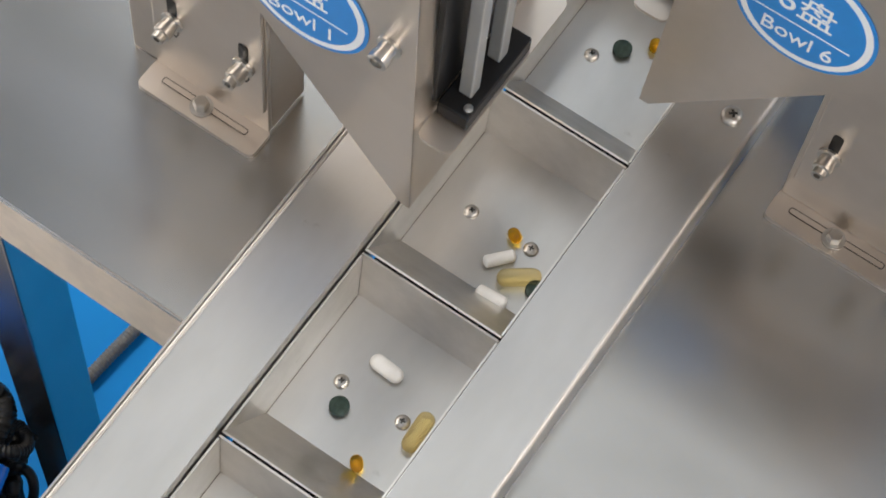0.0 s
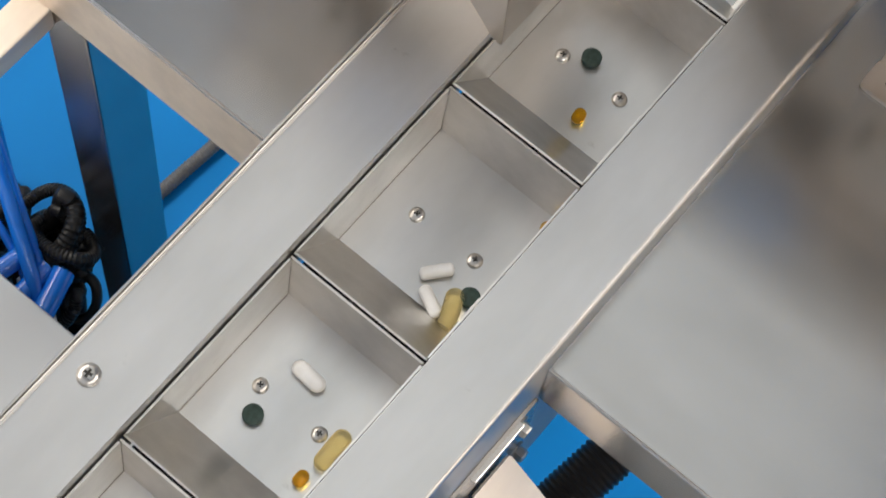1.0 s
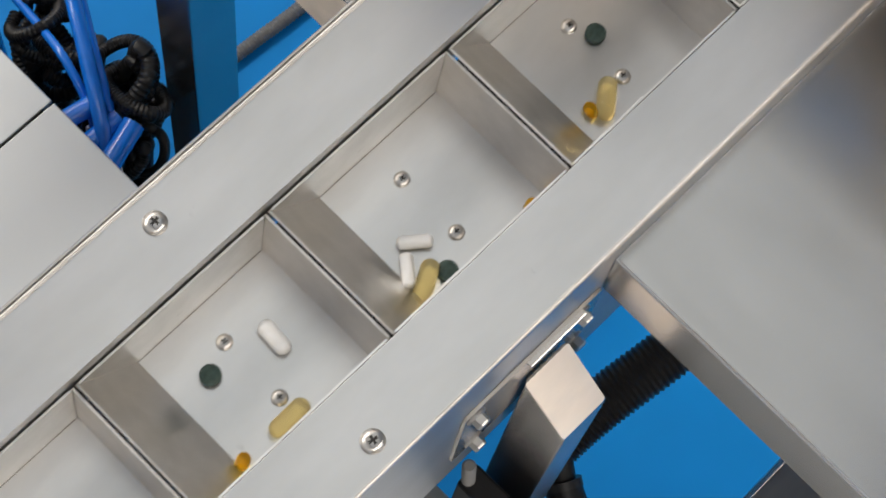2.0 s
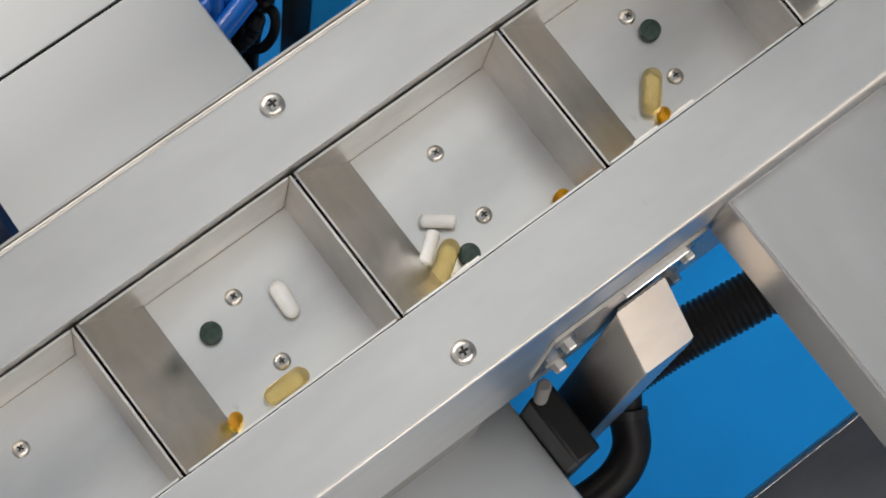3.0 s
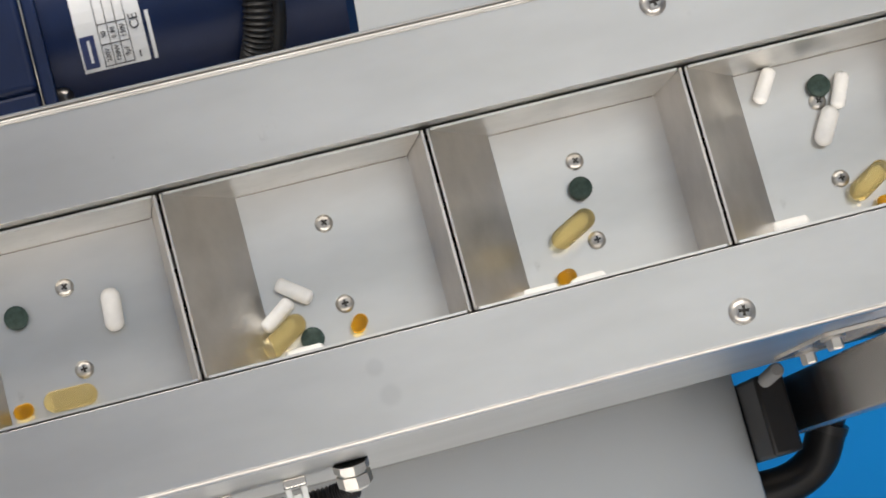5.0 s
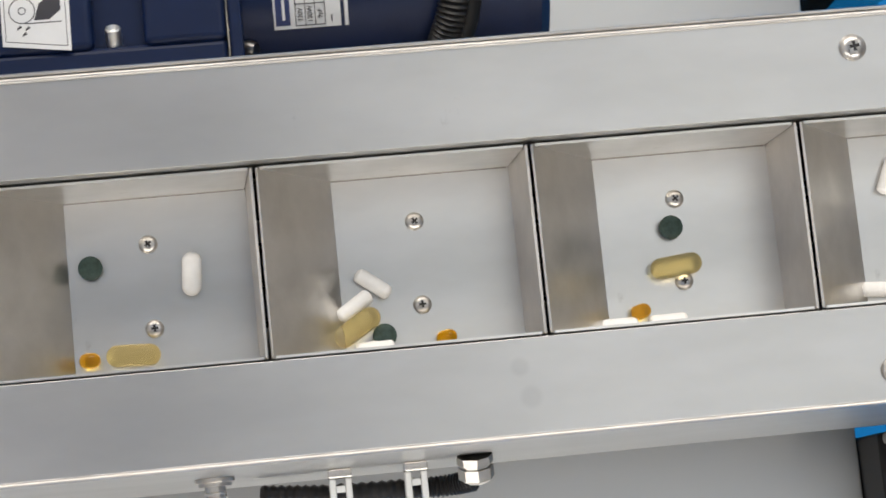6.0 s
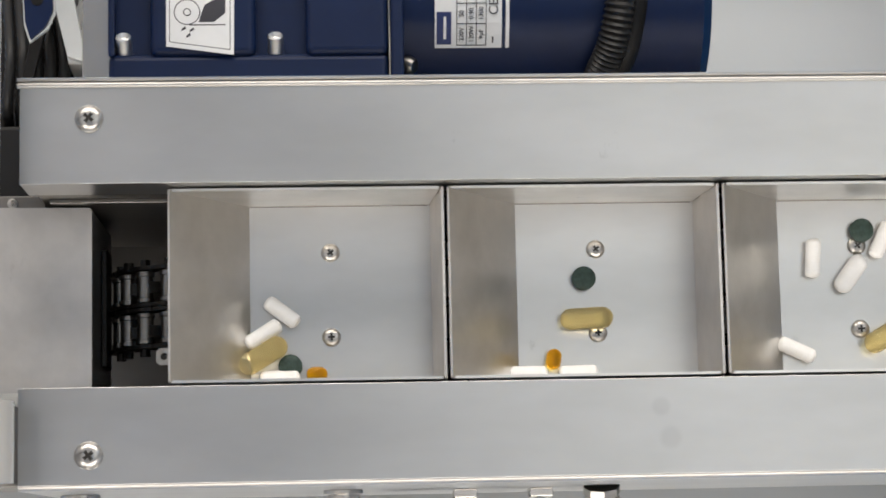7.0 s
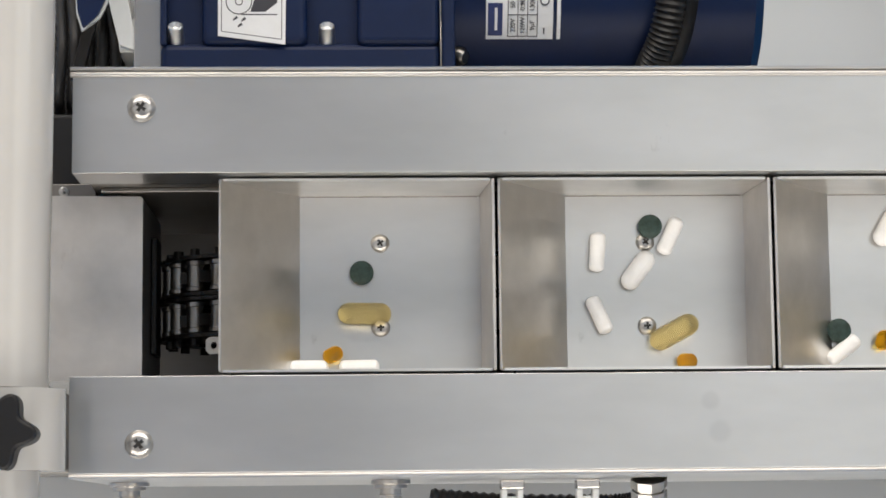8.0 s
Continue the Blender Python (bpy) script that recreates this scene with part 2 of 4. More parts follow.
def bezier(pts, n=24):
    """A smooth line through points."""
    p = [Vector(q) for q in pts]
    p = [2 * p[0] - p[1]] + p + [2 * p[-1] - p[-2]]
    out = []
    for i in range(1, len(p) - 2):
        for k in range(n):
            u = k / n
            a, b, c, d = p[i - 1], p[i], p[i + 1], p[i + 2]
            out.append(0.5 * ((2 * b) + (c - a) * u + (2 * a - 5 * b + 4 * c - d) * u * u + (3 * b - a - 3 * c + d) * u ** 3))
    out.append(p[-2])
    return out


def axis_to(p, d):
    """A pose at p whose z points along d."""
    return Matrix.Translation(p) @ Vector(d).to_track_quat("Z", "Y").to_matrix().to_4x4()


def text_mesh(name, words, size, material, parent, at, thick=0.00012):
    cu = bpy.data.curves.new(name, "FONT")
    cu.body, cu.size, cu.extrude, cu.align_x, cu.align_y = words, size, thick, "CENTER", "CENTER"
    tmp = bpy.data.objects.new(name, cu)
    scene.collection.objects.link(tmp)
    me = bpy.data.meshes.new_from_object(tmp.evaluated_get(bpy.context.evaluated_depsgraph_get()))
    bpy.data.objects.remove(tmp)
    bpy.data.curves.remove(cu)
    me.materials.clear()
    me.materials.append(material)
    ob = new(name, me)
    ob.parent, ob.matrix_basis = parent, at
    return ob


# ---- the machine's measures ----
PITCH = 0.114
RAIL_X0, RAIL_X1 = -0.0278, 1.30
RIM_Z, BED_Z = -0.0098, -0.0526
CHAIN_Z, SPROCKET_X, SPROCKET_R, ANCHOR = -0.0620, 0.0405, 0.0366, 0.0098
BASE_Z, TABLE_Z = -0.3036, -0.025

# ---- room ----
def room():
    x0, x1, y0, y1 = -3.2, 4.2, -3.4, 3.6
    tagged(part("floor", box(x0, x1, y0, y1, FLOOR_Z - 0.1, FLOOR_Z), BLUE_FLOOR), "bright blue coated factory floor, lightly scuffed", "floor", kind="structure")
    tagged(part("ceiling", box(x0, x1, y0, y1, CEIL_Z, CEIL_Z + 0.1), CEILPAINT), "plain white painted ceiling with lamps", "ceiling", kind="structure")
    # unseen wall tinted neutral so the sloping bucket walls mirror less brown
    east = plain("east_wall_reflector", (0.80, 0.82, 0.80), 0.7, scale=2.0, vary=0.04)
    for nm, b in (("wall_west", (x0 - 0.1, x0, y0, y1)), ("wall_east", (x1, x1 + 0.1, y0, y1)), ("wall_south", (x0 - 0.1, x1 + 0.1, y0 - 0.1, y0)), ("wall_north", (x0 - 0.1, x1 + 0.1, y1, y1 + 0.1))):
        tagged(part(nm, box(*b, FLOOR_Z - 0.1, CEIL_Z + 0.1), east if nm == "wall_east" else WALLPAINT), "plain pale painted factory wall", "wall", kind="structure")


room()


# ---- screws and bolts ----
def pan_screw_bm(r, h):
    return lathe([(r, 0), (r, h * 0.25), (r * 0.93, h * 0.55), (r * 0.75, h * 0.82), (r * 0.45, h * 0.97), (0, h)], 24)


def cross_bm(r, h, d):
    """A four-pointed driver recess with flared arms, filled flush; its colour gives the shade."""
    pts = []
    for q in range(4):
        for a, k in ((-0.30, 0.44), (0.0, 0.36), (0.30, 0.44), (0.785, 0.15)):
            w = q * math.pi / 2 + a
            pts.append((r * k * math.cos(w), r * k * math.sin(w), h - d))
    return prism(pts, (0, 0, d + 0.00008))


RAIL_HEAD = mesh_of("head", pan_screw_bm(0.0057, 0.0034), SCREW, True)
RAIL_CROSS = mesh_of("cross_recess", cross_bm(0.0057, 0.0034, 0.002), RECESS_SHADE)
BED_HEAD = mesh_of("head", pan_screw_bm(0.0040, 0.0026), SCREW, True)
BED_CROSS = mesh_of("cross_recess", cross_bm(0.0040, 0.0026, 0.0016), RECESS_SHADE)


def pan_screw(parent, at, head, cross):
    s = part("screw", head, None, parent, "domed stainless cross-head screw", at=at)
    part("cross_recess", cross, None, s)
    return s


def hex_bolt(name, parent, p, d, r=0.0055, h=0.0045, washer=True):
    bm = bmesh.new()
    m = axis_to(p, d)
    if washer:
        lathe([(r * 1.45, 0), (r * 1.45, 0.001), (r * 0.6, 0.0011)], 20, bm, m)
    lathe([(r, 0.001), (r, h * 0.82 + 0.001), (r * 0.86, h + 0.001), (0, h + 0.001)], 6, bm, m)
    return part(name, bm, ZINC, parent, "plated hexagon bolt head", smooth=False)


# ---- conveyor frame ----
def rail(sign):
    label = "brushed stainless conveyor side rail with domed screws"
    ob = thing("conveyor_rail", label, "rail", "conveyor rails")
    y_in, y_out = (0.0405, 0.0825) if sign > 0 else (0.0415, 0.0820)
    t = 0.0015
    fold = 0.0020
    y_fold = y_out - fold if sign < 0 else y_out
    part("top_plate", box(RAIL_X0, RAIL_X1, *sorted((sign * y_in, sign * y_fold)), -t, 0, 0.00015), RAIL, ob)
    a, b = sorted((sign * y_in, sign * (y_in + t)))
    part("inner_flange", box(RAIL_X0, RAIL_X1, a, b, -0.028, -t - 0.0001, 0.0003), RAIL, ob)
    a, b = sorted((sign * (y_out - t), sign * y_out))
    part("side_plate", box(RAIL_X0, RAIL_X1, a, b, -0.205, -fold - 0.0001, 0.0002), RAIL, ob)
    if sign > 0:
        # doubled sheet folded up along the far side: two rounded lips with a groove between them
        for nm, ya, yb, zt in (("hem", y_out - 0.0026, y_out - 0.0006, 0.0011), ("hem_lip", y_out - 0.0003, y_out + 0.0015, 0.0016)):
            w = (yb - ya) * 0.3
            prof = [(ya, -0.0012), (ya, zt * 0.3), (ya + w * 0.4, zt * 0.8), (ya + w, zt), (yb - w, zt), (yb - w * 0.3, zt * 0.75), (yb, zt * 0.2), (yb, -0.0042)]
            part(nm, prism([(RAIL_X0 - 0.001, p[0], p[1]) for p in prof], (RAIL_X1 - RAIL_X0, 0, 0)), HEM, ob, "folded bright steel hem")
    else:
        # rounded fold down to the side plate
        arc = [(-y_out + fold - fold * math.sin(u), -fold + fold * math.cos(u)) for u in [math.pi / 2 * i / 8 for i in range(9)]]
        arc += [(-y_out + t, -fold), (-y_out + fold, -t)]
        part("edge_bend", prism([(RAIL_X0, p[0], p[1]) for p in arc], (RAIL_X1 - RAIL_X0, 0, 0)), HEM, ob)
    for sx in (0.0, 0.3815, 0.763, 1.1445):
        pan_screw(ob, pose(sx, 0.0670 if sign > 0 else -0.0685, 0, 0, 0, 45 + 117 * sx + 8 * sign), RAIL_HEAD, RAIL_CROSS)
    return ob


rail(1)
rail(-1)


def shaft_and_sprocket():
    ob = thing("end_shaft", "dark steel shaft with two toothed chain sprockets", "shaft")
    z = CHAIN_Z - SPROCKET_R
    part("shaft", sweep([(SPROCKET_X, -0.080, z), (SPROCKET_X, 0.080, z)], 0.010, 20), ROLLER, ob)
    for y in (-0.0125, 0.0065):
        pts, n = [], 18
        for i in range(n * 4):
            a = 2 * math.pi * i / (n * 4)
            r = SPROCKET_R + (0.0035, 0.0008, -0.0030, 0.0008)[i % 4]
            pts.append((SPROCKET_X + r * math.sin(a), y - 0.0025, z + r * math.cos(a)))
        part("sprocket", prism(pts, (0, 0.005, 0)), DARK, ob, "black toothed sprocket", smooth=False)
    for y in (-0.058, 0.048):
        part("bearing", lathe([(0.012, -0.006), (0.022, -0.006), (0.022, 0.006), (0.012, 0.006)], 24, None, axis_to((SPROCKET_X, y + 0.005, z), (0, 1, 0))), DARK, ob)
    return ob


shaft_and_sprocket()


def end_plates():
    ob = thing("end_cross_plate", "dull steel cross plates inside the conveyor end", "plate")
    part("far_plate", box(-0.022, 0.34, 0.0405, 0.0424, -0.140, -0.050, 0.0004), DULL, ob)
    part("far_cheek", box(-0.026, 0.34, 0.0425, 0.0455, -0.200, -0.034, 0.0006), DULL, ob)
    # the dark recess inside the conveyor end is put into this cheek's colour
    part("near_cheek", box(-0.026, 0.34, -0.0460, -0.0435, -0.200, -0.034, 0.0006), DARK_STEEL, ob)
    part("under_tray", box(0.03, RAIL_X1, -0.0790, 0.0790, -0.2040, -0.2025), DARK, ob, "dark tray between the side plates")
    return ob


end_plates()


# ---- motion of the chain ----
PROFILE = [(0.0, 0.0), (0.19, 0.0), (0.25, 0.05), (0.30, 0.13), (0.375, 0.24), (0.50, 0.445), (0.575, 0.557), (0.65, 0.686), (0.72, 0.84), (0.77, 0.955), (0.81, 1.0), (1.425, 1.0)]
STEP, START = 1.425, 0.5430


def travel(t):
    """Where the first bucket's middle stands along the conveyor: it is indexed one pitch at a time."""
    n, u = divmod(t, STEP)
    for (a, fa), (b, fb) in zip(PROFILE, PROFILE[1:]):
        if u <= b:
            return START - PITCH * (n + fa + (fb - fa) * (u - a) / (b - a))
    return START - PITCH * (n + 1)


def chain_pose(x):
    """The pose at a place x along the chain, unrolled: over the top run, round the sprocket, back below."""
    if x >= SPROCKET_X:
        return pose(x, 0, CHAIN_Z)
    a = (SPROCKET_X - x) / SPROCKET_R
    zc = CHAIN_Z - SPROCKET_R
    if a < math.pi:
        return Matrix.Translation((SPROCKET_X - SPROCKET_R * math.sin(a), 0, zc + SPROCKET_R * math.cos(a))) @ Matrix.Rotation(-a, 4, "Y")
    return Matrix.Translation((SPROCKET_X + (a - math.pi) * SPROCKET_R, 0, zc - SPROCKET_R)) @ Matrix.Rotation(-math.pi, 4, "Y")


def bucket_pose(k, t):
    """Pose of bucket k, whose own origin lies at rail height over its middle."""
    return chain_pose(travel(t) + k * PITCH + ANCHOR) @ Matrix.Translation((-ANCHOR, 0, -CHAIN_Z))


# ---- buckets ----
def build_bucket():
    ob = thing("bucket", "open stainless sheet bucket with one sloping wall on the conveyor", "bucket", "conveyor buckets")
    t, hl, hy = 0.0011, 0.0564, 0.0396
    fl, fr = -0.0255, 0.0527
    zr, zb = RIM_Z, BED_Z
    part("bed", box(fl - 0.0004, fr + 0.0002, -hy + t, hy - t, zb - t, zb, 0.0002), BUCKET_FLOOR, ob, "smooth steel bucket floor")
    part("sloping_wall", prism(rounded([(-hl, -hy, zr), (-hl, hy, zr), (fl, hy - 0.0006, zb), (fl, -hy + 0.0006, zb)], 0.0011, 3), (t * 0.82, 0, t * 0.58)), BUCKET_LIT, ob, "sloping front wall")
    part("back_wall", prism(rounded([(hl - 0.0002, -hy, zr), (hl - 0.0002, hy, zr), (fr + t, hy - 0.0006, zb - t), (fr + t, -hy + 0.0006, zb - t)], 0.0011, 3), (-t, 0, 0)), BUCKET_BACK_SHADED, ob)
    for s in (-1, 1):
        y = s * hy
        part("side_wall", prism(rounded([(-hl + 0.0015, y, zr - 0.0001), (hl - 0.0016, y, zr - 0.0001), (fr - 0.0003, y, zb), (fl + 0.0007, y, zb)], 0.0008, 3), (0, -s * t, 0)), BUCKET_LIT, ob)
    for y in (0.0181, -0.0181):
        pan_screw(ob, pose(ANCHOR, y, zb, 0, 0, 20 + 900 * y), BED_HEAD, BED_CROSS)
    for s in (-1, 1):
        rnd = random.Random(3 + s)
        pts = [(fl + 0.001 + (fr - fl - 0.002) * i / 40, s * (hy - t - 0.0002), zb + 0.0002 + rnd.uniform(-0.0002, 0.0003)) for i in range(41)]
        part("weld_seam", sweep(pts, 0.00028, 6), DULL, ob, "rough grey weld seam")
    # lugs that tie the bucket to the chain
    part("lug", box(ANCHOR - 0.010, ANCHOR + 0.010, -0.026, 0.026, zb - 0.0040, zb - t - 0.0002, 0.0006), DARK, ob, "blackened steel mounting lug")
    return ob


BUCKETS = {}
first = build_bucket()
for k in range(-6, 8):
    BUCKETS[k] = first if k == -6 else copy_thing(first, Matrix())


# ---- chain links ----
LINK = PITCH / 9


def build_link():
    ob = thing("chain_link", "black steel roller chain link with bright rollers", "chain link", "chain links")
    h = LINK * 0.5
    for y in (-0.0195, -0.0035, -0.0015, 0.0145):
        part("link_plate", prism([(h * 1.5 * math.cos(a) * (1.0 if abs(math.cos(a)) > 0.3 else 0.8), y - 0.0008, 0.0052 * math.sin(a)) for a in [2 * math.pi * i / 14 for i in range(14)]], (0, 0.0016, 0)), DARK, ob, smooth=False)
    for y0, y1 in ((-0.0185, -0.0045), (-0.0005, 0.0135)):
        part("roller", lathe([(0.0030, y0), (0.0042, y0 + 0.0005), (0.0042, y0 + 0.0022), (0.0036, y0 + 0.0025), (0.0036, y1 - 0.0025), (0.0042, y1 - 0.0022), (0.0042, y1 - 0.0005), (0.0030, y1)], 12, None, axis_to((0, 0, 0), (0, 1, 0))), ROLLER, ob, "bright worn steel roller")
    part("pin", sweep([(0, -0.0235, 0), (0, 0.0185, 0)], 0.0022, 8), DARK, ob)
    return ob


LINKS = []
first_link = build_link()
for i in range(0, 9 * 3):
    LINKS.append(((i + 0.5) * LINK, first_link if i == 0 else copy_thing(first_link, Matrix())))


# bright attachment tab with a hole, one for each bucket
for off, ob in LINKS[3::9]:
    tab = bmesh.new()
    ring = [(0.0016 * math.cos(2 * math.pi * i / 12), 0.0016 * math.sin(2 * math.pi * i / 12)) for i in range(12)]
    side = []
    for cx, cy in ring:
        q = 0.0036 / max(abs(cx), abs(cy)) * (1.0 if abs(cx) > 1e-6 or abs(cy) > 1e-6 else 0.0)
        side.append((cx * q, cy * q))
    for z in (0.0058, 0.0046):
        vi = [tab.verts.new((p[0], p[1] - 0.0245, z)) for p in ring]
        vo = [tab.verts.new((p[0], p[1] - 0.0245, z)) for p in side]
        for i in range(12):
            tab.faces.new((vi[i], vi[(i + 1) % 12], vo[(i + 1) % 12], vo[i]))
    part("attachment_tab", tab, ZINC, ob, "bright attachment tab with a round hole", smooth=False)


# ---- machine base ----
def base_cabinet():
    ob = thing("machine_base", "grey steel machine base cabinet under the conveyor", "cabinet")
    # body coloured near-black so the support leg's side face mirrors dark
    part("body", box(-0.55, 0.440, -0.62, 0.72, FLOOR_Z + 0.06, BASE_Z - 0.004, 0.002), DARK_SIDE, ob, "near-black cabinet body")
    for (y0, y1) in ((-0.62, 0.2492), (0.2508, 0.72)):
        part("top_panel", box(-0.55, 0.4470, y0, y1, BASE_Z - 0.0035, BASE_Z, 0.0008), BASE, ob, "flat grey steel top panel")
    for fx in (-0.5, 0.39):
        for fy in (-0.57, 0.67):
            part("foot", lathe([(0.028, 0), (0.028, 0.012), (0.012, 0.018), (0.012, 0.061)], 16, None, pose(fx, fy, FLOOR_Z)), BLACK, ob)
    for y in (-0.066, 0.066):
        part("stand_off", box(0.02, 0.42, y - 0.012, y + 0.012, BASE_Z + 0.0002, -0.2052, 0.001), DULL, ob)
    return ob


base_cabinet()


# ---- side tables ----
def side_table(sign):
    ob = thing("side_table", "brushed stainless side table with folded edge beside the conveyor", "table", "side tables")
    ya, yb = sorted((sign * (0.0842 if sign > 0 else 0.08215), sign * 0.47))
    x0, x1 = 0.5245, 1.08
    # far table's aprons take the steel with warm light in its colour
    deep, skin = (0.053, LIT_STEEL) if sign > 0 else (0.043, TUBE)
    part("tabletop", box(x0, x1, ya, yb, TABLE_Z - 0.0015, TABLE_Z, 0.0006), TABLE, ob)
    part("front_apron", box(x0, x0 + 0.0015, ya, yb, TABLE_Z - deep, TABLE_Z - 0.0016, 0.0004), skin, ob, "folded steel apron")
    part("back_apron", box(x1 - 0.0015, x1, ya, yb, TABLE_Z - deep, TABLE_Z - 0.0016, 0.0004), skin, ob)
    yo = yb - 0.0015 if sign > 0 else ya
    part("side_apron", box(x0 + 0.002, x1 - 0.002, yo, yo + 0.0015, TABLE_Z - deep, TABLE_Z - 0.0016, 0.0004), skin, ob)
    part("edge_bend", sweep([(x0 + 0.0005, ya, TABLE_Z - 0.0006), (x0 + 0.0005, yb, TABLE_Z - 0.0006)], 0.0010, 8), TUBE, ob)
    legs = ((0.5265, 0.214), (1.04, 0.12), (1.04, 0.43)) if sign > 0 else ((0.70, 0.42), (1.04, 0.12), (1.04, 0.42))
    for lx, ly in legs:
        a, b = sorted((sign * ly, sign * (ly + 0.031)))
        part("leg", box(lx, lx + 0.036, a, b, FLOOR_Z + 0.0, TABLE_Z - 0.002, 0.0012), LEG, ob, "square steel tube leg")
    return ob


side_table(1)
side_table(-1)


def cross_beam():
    ob = thing("cross_beam", "pale square steel beam joining the table leg to the base", "beam")
    part("beam", box(0.25, 0.5263, 0.2362, 0.2555, -0.098, -0.0785, 0.0015), LIT_STEEL, ob)
    part("beam_post", box(0.25, 0.272, 0.2362, 0.2490, BASE_Z + 0.0002, -0.0982, 0.001), LIT_STEEL, ob)
    return ob


cross_beam()


def conveyor_leg():
    ob = thing("support_post", "square steel tube leg with a sloping bright cap", "leg")
    x0, x1, y0, y1 = 0.4732, 0.5043, -0.1175, -0.0862
    za, zb = -0.104, -0.129
    bm = prism([(x0, y1, FLOOR_Z), (x1, y1, FLOOR_Z), (x1, y0, FLOOR_Z), (x0, y0, FLOOR_Z)], (0, 0, 0.5))
    for v in bm.verts:
        if v.co.z > FLOOR_Z + 0.1:
            v.co.z = (za if v.co.y > -0.1 else zb) - 0.0016
    bmesh.ops.bevel(bm, geom=[e for e in bm.edges], offset=0.0014, segments=2, affect="EDGES", profile=0.5)
    part("tube", bm, LEG, ob)
    cap = prism(rounded([(x0 + 0.0004, y1, za), (x1 - 0.0004, y1, za), (x1 - 0.0004, y0 + 0.0006, zb), (x0 + 0.0004, y0 + 0.0006, zb)], 0.002, 3), (0, 0, -0.0014))
    part("cap", cap, LIT_STEEL, ob, "bright sloping end cap")
    part("bracket", prism(rounded([(0.430, -0.0823, -0.060), (0.522, -0.0823, -0.060), (0.522, -0.0823, -0.150), (0.430, -0.0823, -0.150)], 0.003), (0, -0.0018, 0)), LEG, ob, "bright steel mounting plate")
    part("upper_tab", box(0.4700, 0.5080, -0.0872, -0.0822, -0.0625, -0.0603, 0.0006), TUBE, ob, "folded steel tab above the leg")
    part("weld", sweep([(x0 + 0.002 + (x1 - x0 - 0.004) * i / 12, -0.0860 + 0.0003 * (i % 2), za + 0.0004) for i in range(13)], 0.0007, 6), DULL, ob, "rough weld bead")
    for bx, bz in ((0.4375, -0.0710), (0.4445, -0.1410), (0.5075, -0.0675), (0.5150, -0.1320)):
        hex_bolt("bolt", ob, (bx, -0.0842, bz), (0, -1, 0), 0.0040, 0.0050)
    return ob


conveyor_leg()


def conduit(name, label, pts, r, material=None, ridge=0.07, n=None, seg=12):
    line = bezier(pts, 20)
    # even steps, so that the ribs are regular
    total = sum((b - a).length for a, b in zip(line, line[1:]))
    cnt = n or max(8, int(total / (r * 0.30)))
    out, want, run = [], 0.0, 0.0
    for a, b in zip(line, line[1:]):
        d = (b - a).length
        while want <= run + d + 1e-9 and len(out) < cnt:
            out.append(a + (b - a) * ((want - run) / d if d else 0))
            want += total / cnt
        run += d
    ob = part(name, sweep(out, r, seg, ridge=ridge), material or RUBBER)
    return tagged(ob, label, "cable conduit" if "conduit" in name else "hose")


def large_hose():
    ob = thing("suction_hose", "thick black corrugated hose with a smooth elbow", "hose")
    line = bezier([(0.90, -0.135, -0.40), (0.72, -0.115, -0.405), (0.645, -0.108, -0.41), (0.580, -0.098, -0.425), (0.530, -0.094, -0.440)], 34)
    part("corrugated_hose", sweep(line, 0.0168, 18, ridge=0.05), RUBBER, ob, "black ribbed hose")
    part("upper_pipe", sweep(bezier([(0.552, -0.092, -0.425), (0.540, -0.103, -0.430), (0.5320, -0.1155, -0.440)], 6), 0.0095, 18), BLACK, ob)
    el = bezier([(0.5320, -0.1155, -0.440), (0.5215, -0.1345, -0.447), (0.5030, -0.1440, -0.452), (0.4770, -0.1445, -0.456), (0.4410, -0.1410, -0.460)], 10)
    part("elbow", sweep(el, 0.0125, 20), BLACK, ob, "smooth black elbow pipe")
    part("collar", sweep([(0.5328, -0.1141, -0.4395), (0.5302, -0.1188, -0.4412)], 0.0134, 20), RUBBER, ob)
    return ob


large_hose()
conduit("grey_conduit", "thin grey ribbed conduit running into the dark gap", [(0.4530, -0.0845, -0.232), (0.4532, -0.0855, -0.245), (0.4535, -0.087, -0.2625)], 0.0036, plain("grey_conduit", (0.15, 0.15, 0.15), 0.42), ridge=0.15)
# block added to make the gap between base and leg dark
tagged(part("dark_gap_block", box(0.4475, 0.4640, -0.1280, -0.0835, FLOOR_Z, -0.2625, 0.002), BLACK), "matte black block filling the dark gap beside the machine base", "junction box")
conduit("floor_cable_conduit", "grey ribbed conduit lying on the blue floor", [(0.655, 0.376, FLOOR_Z + 0.0065), (0.72, 0.371, FLOOR_Z + 0.0065), (0.80, 0.366, FLOOR_Z + 0.0065), (1.05, 0.36, FLOOR_Z + 0.0065)], 0.0062, MATS["grey_conduit"])


def lower_beam():
    ob = thing("frame_beam", "low stainless frame beam with bright top edge", "beam")
    # stainless beam: its face's dark reflection is put into a duller, darker steel
    part("beam", box(0.446, 1.5, -0.262, -0.2045, -0.49, -0.45, 0.0015), DULL, ob)
    part("top_edge", box(0.446, 1.5, -0.2078, -0.2045, -0.4498, -0.4484, 0.0005), TUBE, ob, "bright folded top edge")
    for bx in (0.47, 1.44):
        part("beam_foot", box(bx, bx + 0.035, -0.25, -0.215, FLOOR_Z, -0.4905, 0.001), TUBE, ob)
    return ob


lower_beam()


